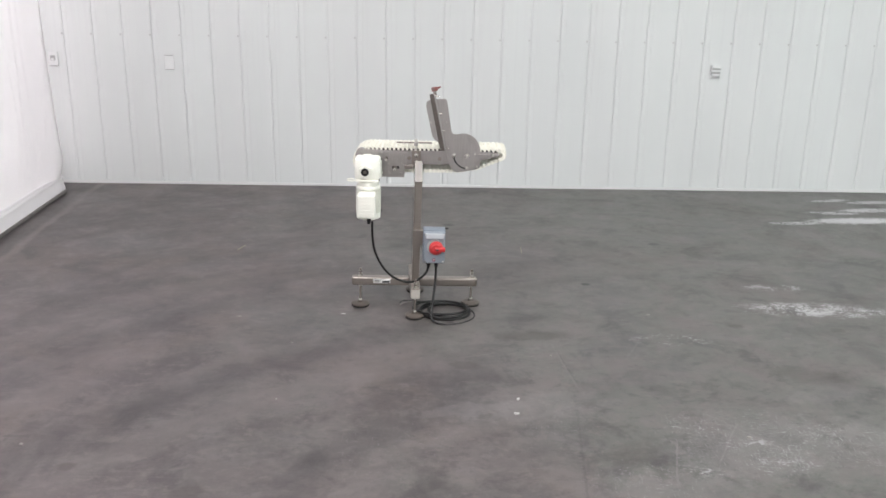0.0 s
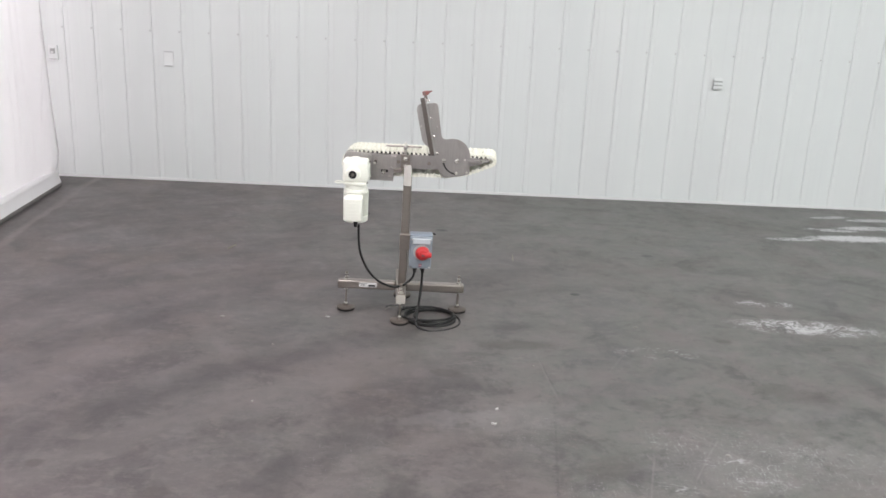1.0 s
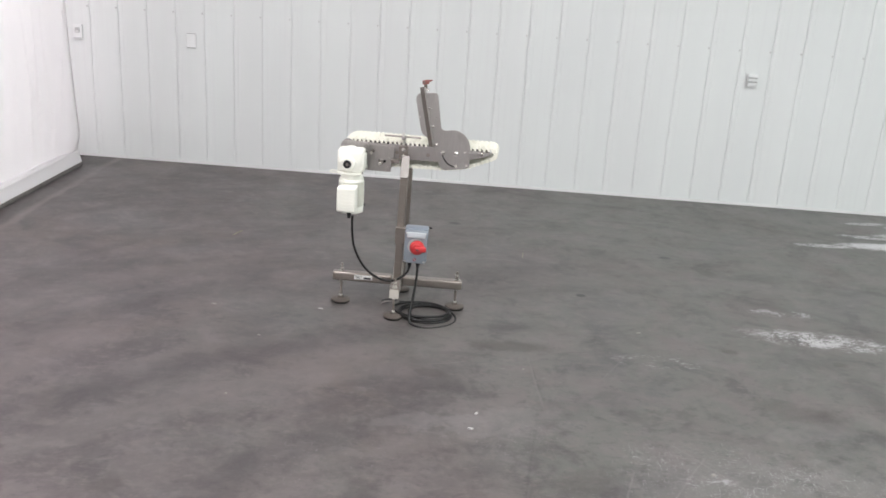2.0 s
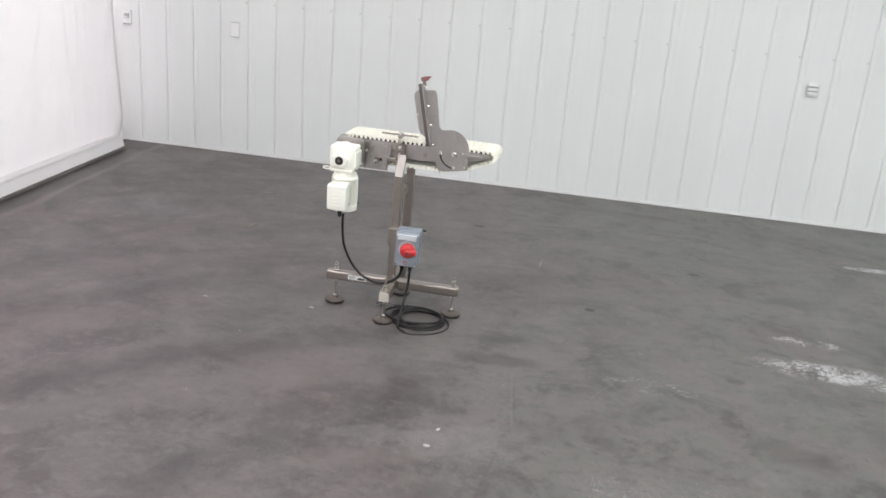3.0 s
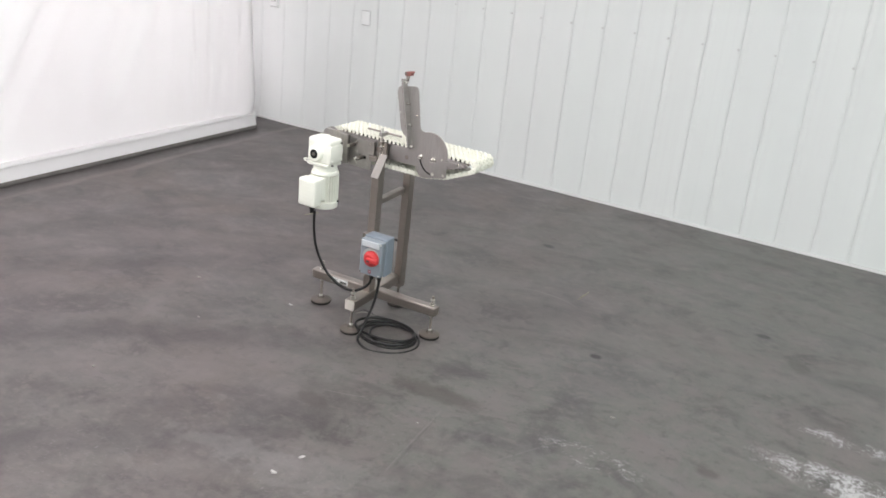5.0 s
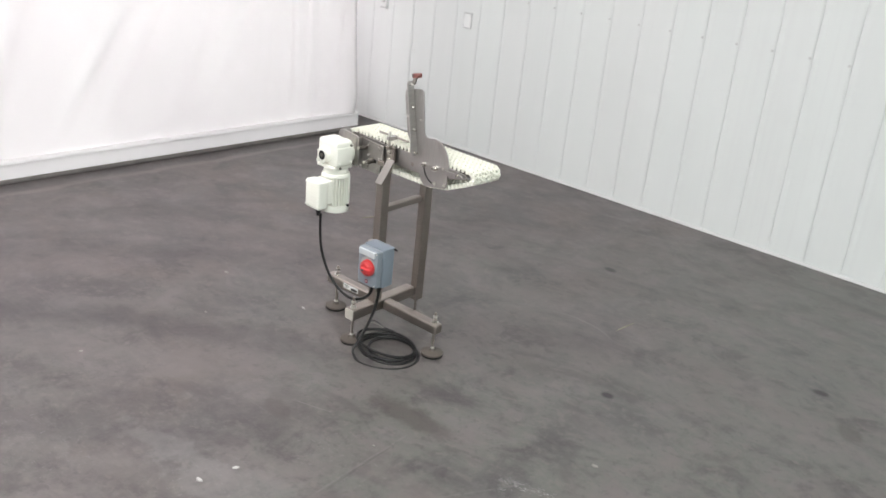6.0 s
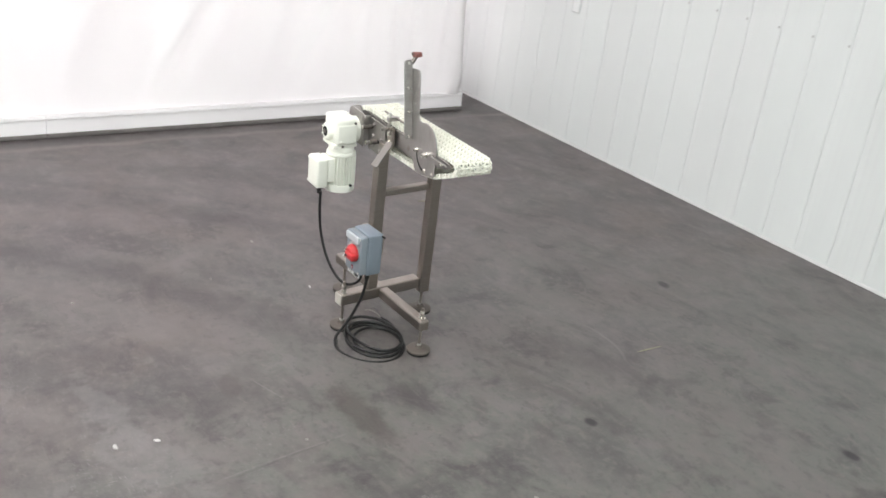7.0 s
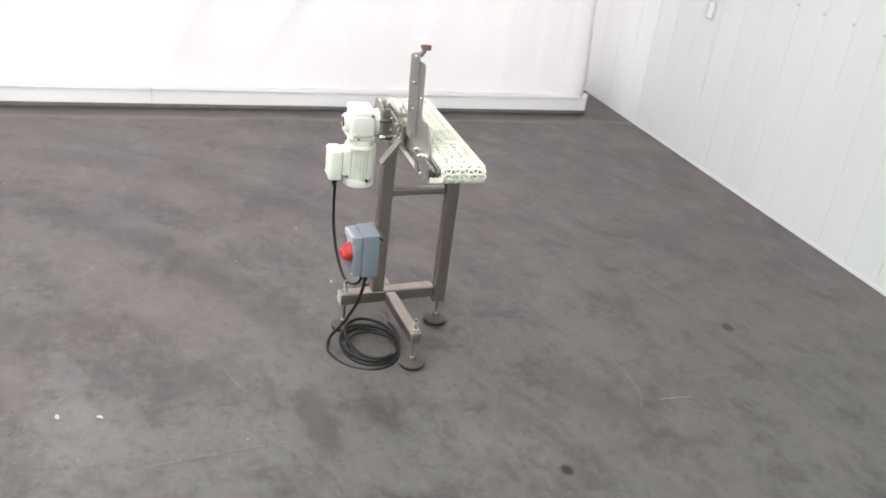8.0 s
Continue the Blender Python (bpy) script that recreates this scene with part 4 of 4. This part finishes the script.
def link_mesh(y0, y1, pitch):
    """One row: a zigzag bar with a hinge rod through it and upright end lugs."""
    bm = bmesh.new()
    waves, amp, thick, deep = 4.5, pitch * 0.46, 0.0047, 0.0125
    n = int(waves * 2)
    ys = [y0 + 0.006 + (y1 - y0 - 0.012) * k / n for k in range(n + 1)]
    xs = [amp if k % 2 else -amp for k in range(n + 1)]
    rows = []
    for k in range(n + 1):
        w = thick * (0.85 if 0 < k < n else 0.55)
        rows.append([bm.verts.new((xs[k] + dx, ys[k], z)) for dx, z in ((-w, -0.001), (w, -0.001), (w, -deep), (-w, -deep))])
    for a, b in zip(rows, rows[1:]):
        for k in range(4):
            bm.faces.new((a[k], a[(k + 1) % 4], b[(k + 1) % 4], b[k]))
    bm.faces.new(rows[0])
    bm.faces.new(rows[-1])
    for y in (y0, y1 - 0.007):
        block(-0.0068, 0.0052, y, y + 0.007, -0.0200, 0.0, 0.0012, 1, bm)
    for x in (-amp, amp):
        rod((x, y0 + 0.002, -0.007), (x, y1 - 0.002, -0.007), 0.0026, sides=6, bm=bm)
    return bm


BELT_Y0, BELT_Y1 = 0.009, 0.164
line = belt_line()
dist = [0.0]
for a, b in zip(line, line[1:] + line[:1]):
    dist.append(dist[-1] + (b - a).length)
count = round(dist[-1] / 0.0226)
pitch = dist[-1] / count
loop = line + line[:1]


def along(s):
    s %= dist[-1]
    i = max(k for k in range(len(dist) - 1) if dist[k] <= s)
    return loop[i].lerp(loop[i + 1], (s - dist[i]) / max(1e-9, dist[i + 1] - dist[i]))


part("drive_sprocket", rod((-0.255, 0.03, 0.812), (-0.255, 0.136, 0.812), 0.062, sides=16, bevel=0.003), DARKSTEEL, conveyor)
belt_core = part("belt", rod((0.40, 0.03, 0.8665), (0.40, 0.134, 0.8665), 0.0065, sides=10), BELT, conveyor, "ivory plastic modular belt of zigzag links")
mesh = None
for k in range(count):
    p = along(k * pitch)
    ahead = (along(k * pitch + 0.008) - along(k * pitch - 0.008)).normalized()
    out = Vector((-ahead.z, 0, ahead.x))
    m = Matrix(((ahead.x, 0, out.x, p.x), (0, 1, 0, 0), (ahead.z, 0, out.z, p.z), (0, 0, 0, 1)))
    if mesh is None:
        first = part("link", link_mesh(BELT_Y0, BELT_Y1, pitch), BELT, belt_core)
        mesh, ob = first.data, first
    else:
        ob = new("link", mesh)
        ob.parent = belt_core
    ob.matrix_basis = m


# the bed sits slightly askew on its stand, and the arm leans in over the belt
BED = Matrix.Translation((0.441, -0.013, 0)) @ Matrix.Rotation(radians(-5.2), 4, "Z") @ Matrix.Translation((-0.17, 0, 0.87)) @ Matrix.Rotation(radians(-1.1), 4, "Y") @ Matrix.Translation((-0.28, 0, -0.87))
ARM = Matrix.Translation((0.010, 0.0065, 0.857)) @ Matrix.Rotation(radians(-1.5), 4, "X") @ Matrix.Translation((0, 0.014, -0.86))
ON_STAND = {"leg", "brace", "cross_tube", "base_bar", "levelling_stem", "switch_box", "motor_cable", "power_cable", "leg_spacer"}
for ob in conveyor.children:
    kind = ob.name.split(".")[0]
    if kind not in ON_STAND:
        turn = BED @ ARM if kind in ("arm_plate", "arm_angle", "clamp_head") else BED
        if kind in ("gearbox", "motor", "terminal_box"):
            turn = turn @ Matrix.Translation((-0.001, -0.009, 0))
        ob.matrix_basis = turn @ ob.matrix_basis


# ---- fittings on the panel wall ----
def wall_box(name, label, x0, x1, z0, z1, depth, faces):
    y = Y1 - 0.021
    fit = thing(name, label, "electrical box", Matrix.Translation(((x0 + x1) / 2, y, (z0 + z1) / 2)))
    w, h = (x1 - x0) / 2, (z1 - z0) / 2
    part("back_box", block(-w, w, -depth, 0, -h, h, 0.003), OUTLET, fit)
    part("cover", block(-w - 0.003, w + 0.003, -depth - 0.006, -depth - 0.0005, -h - 0.003, h + 0.003, 0.002), OUTLET, fit)
    for kind, fx0, fx1, fz0, fz1, proud, mat in faces:
        part(kind, block(fx0, fx1, -depth - 0.006 - proud, -depth - 0.0062, fz0, fz1, 0.0015), mat, fit)
    return fit


# Gap bars are darker grey to paint the shade between the lid bars.
wall_box("outlet", "small white weatherproof outlet with a hinged lid", 2.164, 2.230, 0.940, 1.026, 0.016,
         [("lid_bar", -0.031, 0.031, 0.024, 0.034, 0.010, OUTLET), ("gap", -0.034, 0.034, 0.012, 0.0235, 0.002, OUTLETDARK), ("lid_bar", -0.034, 0.034, -0.006, 0.0115, 0.010, OUTLET), ("gap", -0.034, 0.034, -0.018, -0.0065, 0.002, OUTLETDARK),
          ("lid_bar", -0.034, 0.034, -0.036, -0.0185, 0.010, OUTLET), ("hinge", -0.0385, -0.0345, -0.034, 0.048, 0.008, SCREWGREY)])
wall_box("blank_box", "flush white blank electrical box with grey top and bottom edges", -2.172, -2.098, 0.930, 1.046, 0.004,
         [("lip", -0.034, 0.034, 0.051, 0.057, 0.005, OUTLETDARK), ("lip", -0.034, 0.034, -0.058, -0.052, 0.005, OUTLETDARK), ("side_bead", -0.0385, -0.0365, -0.05, 0.05, 0.003, SCREWGREY), ("side_bead", 0.0365, 0.0385, -0.05, 0.05, 0.003, SCREWGREY)])
wall_box("outlet", "white wall outlet with a round socket", -3.068, -3.004, 0.942, 1.054, 0.022,
         [("socket", -0.018, 0.018, -0.006, 0.034, 0.010, OUTLETDARK), ("socket_face", -0.012, 0.010, -0.002, 0.012, 0.013, TRIM), ("lip", -0.03, 0.03, -0.052, -0.044, 0.008, OUTLETDARK)])


# ---- litter on the floor ----
def chip(x, y, a, b, turn, material, label, name="paper_chip"):
    rng = random.Random(int(abs(x * 1000 + y * 77)))
    bm = bmesh.new()
    n = 9
    ring = [(a * (0.75 + 0.4 * rng.random()) * math.cos(2 * math.pi * k / n), b * (0.75 + 0.4 * rng.random()) * math.sin(2 * math.pi * k / n)) for k in range(n)]
    lo = [bm.verts.new((u, v, 0.0)) for u, v in ring]
    hi = [bm.verts.new((u * 0.9, v * 0.9, 0.002 + 0.004 * rng.random())) for u, v in ring]
    bm.faces.new(lo)
    bm.faces.new(hi)
    for k in range(n):
        bm.faces.new((lo[k], lo[(k + 1) % n], hi[(k + 1) % n], hi[k]))
    ob = part(name, bm, material)
    ob.matrix_basis = pose(x, y, 0, 0, 0, turn)
    return tagged(ob, label, "litter", "floor litter")


for x, y, a, b, turn in [(0.30, 3.068, 0.020, 0.012, 10), (0.32, 3.20, 0.018, 0.009, 60), (-0.535, 4.18, 0.022, 0.007, -10), (1.12, 4.21, 0.020, 0.010, 15), (1.24, 2.88, 0.016, 0.012, 0),
                         (-1.68, 2.78, 0.012, 0.009, 0), (0.52, 3.66, 0.010, 0.006, 40), (-0.76, 3.79, 0.010, 0.005, 20), (-0.74, 3.18, 0.012, 0.006, 70), (-1.085, 4.125, 0.020, 0.009, 5)]:
    chip(x, y, a * 0.7, b * 0.65, turn, CHIP if x in (0.30, 0.32, -0.535) else SCRAP, "small pale scrap lying on the concrete")
for x, y, a, b, turn in [(-1.30, 5.30, 0.055, 0.006, 70), (0.53, 5.315, 0.075, 0.006, 88)]:
    chip(x, y, a, b * 0.45, turn, STRAW, "thin yellowish straw lying on the concrete", "straw")


# ---- panels of the wall: alike pieces on one mesh ----
PITCH, JOINT = 0.2286, -0.200


def panel_mesh():
    bm = bmesh.new()
    g = 0.0010
    prof = [(g, -0.0105), (g, -0.0158), (g + 0.004, -0.0180), (g + 0.011, -0.0196), (0.026, -0.0200), (0.034, -0.0194), (0.040, -0.0186), (0.046, -0.0194), (0.054, -0.0200), (PITCH - g - 0.013, -0.0200),
            (PITCH - g - 0.005, -0.0182), (PITCH - g, -0.0158), (PITCH - g, -0.0105)]
    lo = [bm.verts.new((x, y, 0.021)) for x, y in prof]
    hi = [bm.verts.new((x, y, H)) for x, y in prof]
    for k in range(len(prof) - 1):
        bm.faces.new((lo[k], lo[k + 1], hi[k + 1], hi[k]))
    bm.faces.new(lo)
    bm.faces.new(hi)
    return bm


def screw_mesh():
    bm = rod((0, 0, 0), (0, -0.003, 0), 0.008, 0.007, 12)
    rod((0, -0.003, 0), (0, -0.008, 0), 0.0048, sides=6, bm=bm)
    return bm


panel = screw = None
k = math.floor((X0 - JOINT) / PITCH) + 1
while JOINT + PITCH * (k + 1) < X1:
    if panel is None:
        panel = part("panel", panel_mesh(), PANEL, wall_north)
        screw = part("screw", screw_mesh(), SCREWGREY, wall_north)
        pa, sc = panel, screw
    else:
        pa, sc = new("panel", panel.data), new("screw", screw.data)
        pa.parent = sc.parent = wall_north
    pa.matrix_basis = Matrix.Translation((JOINT + PITCH * k, Y1 - 0.001, 0))
    sc.matrix_basis = Matrix.Translation((JOINT + PITCH * k - 0.016, Y1 - 0.0212, 1.197))
    k += 1
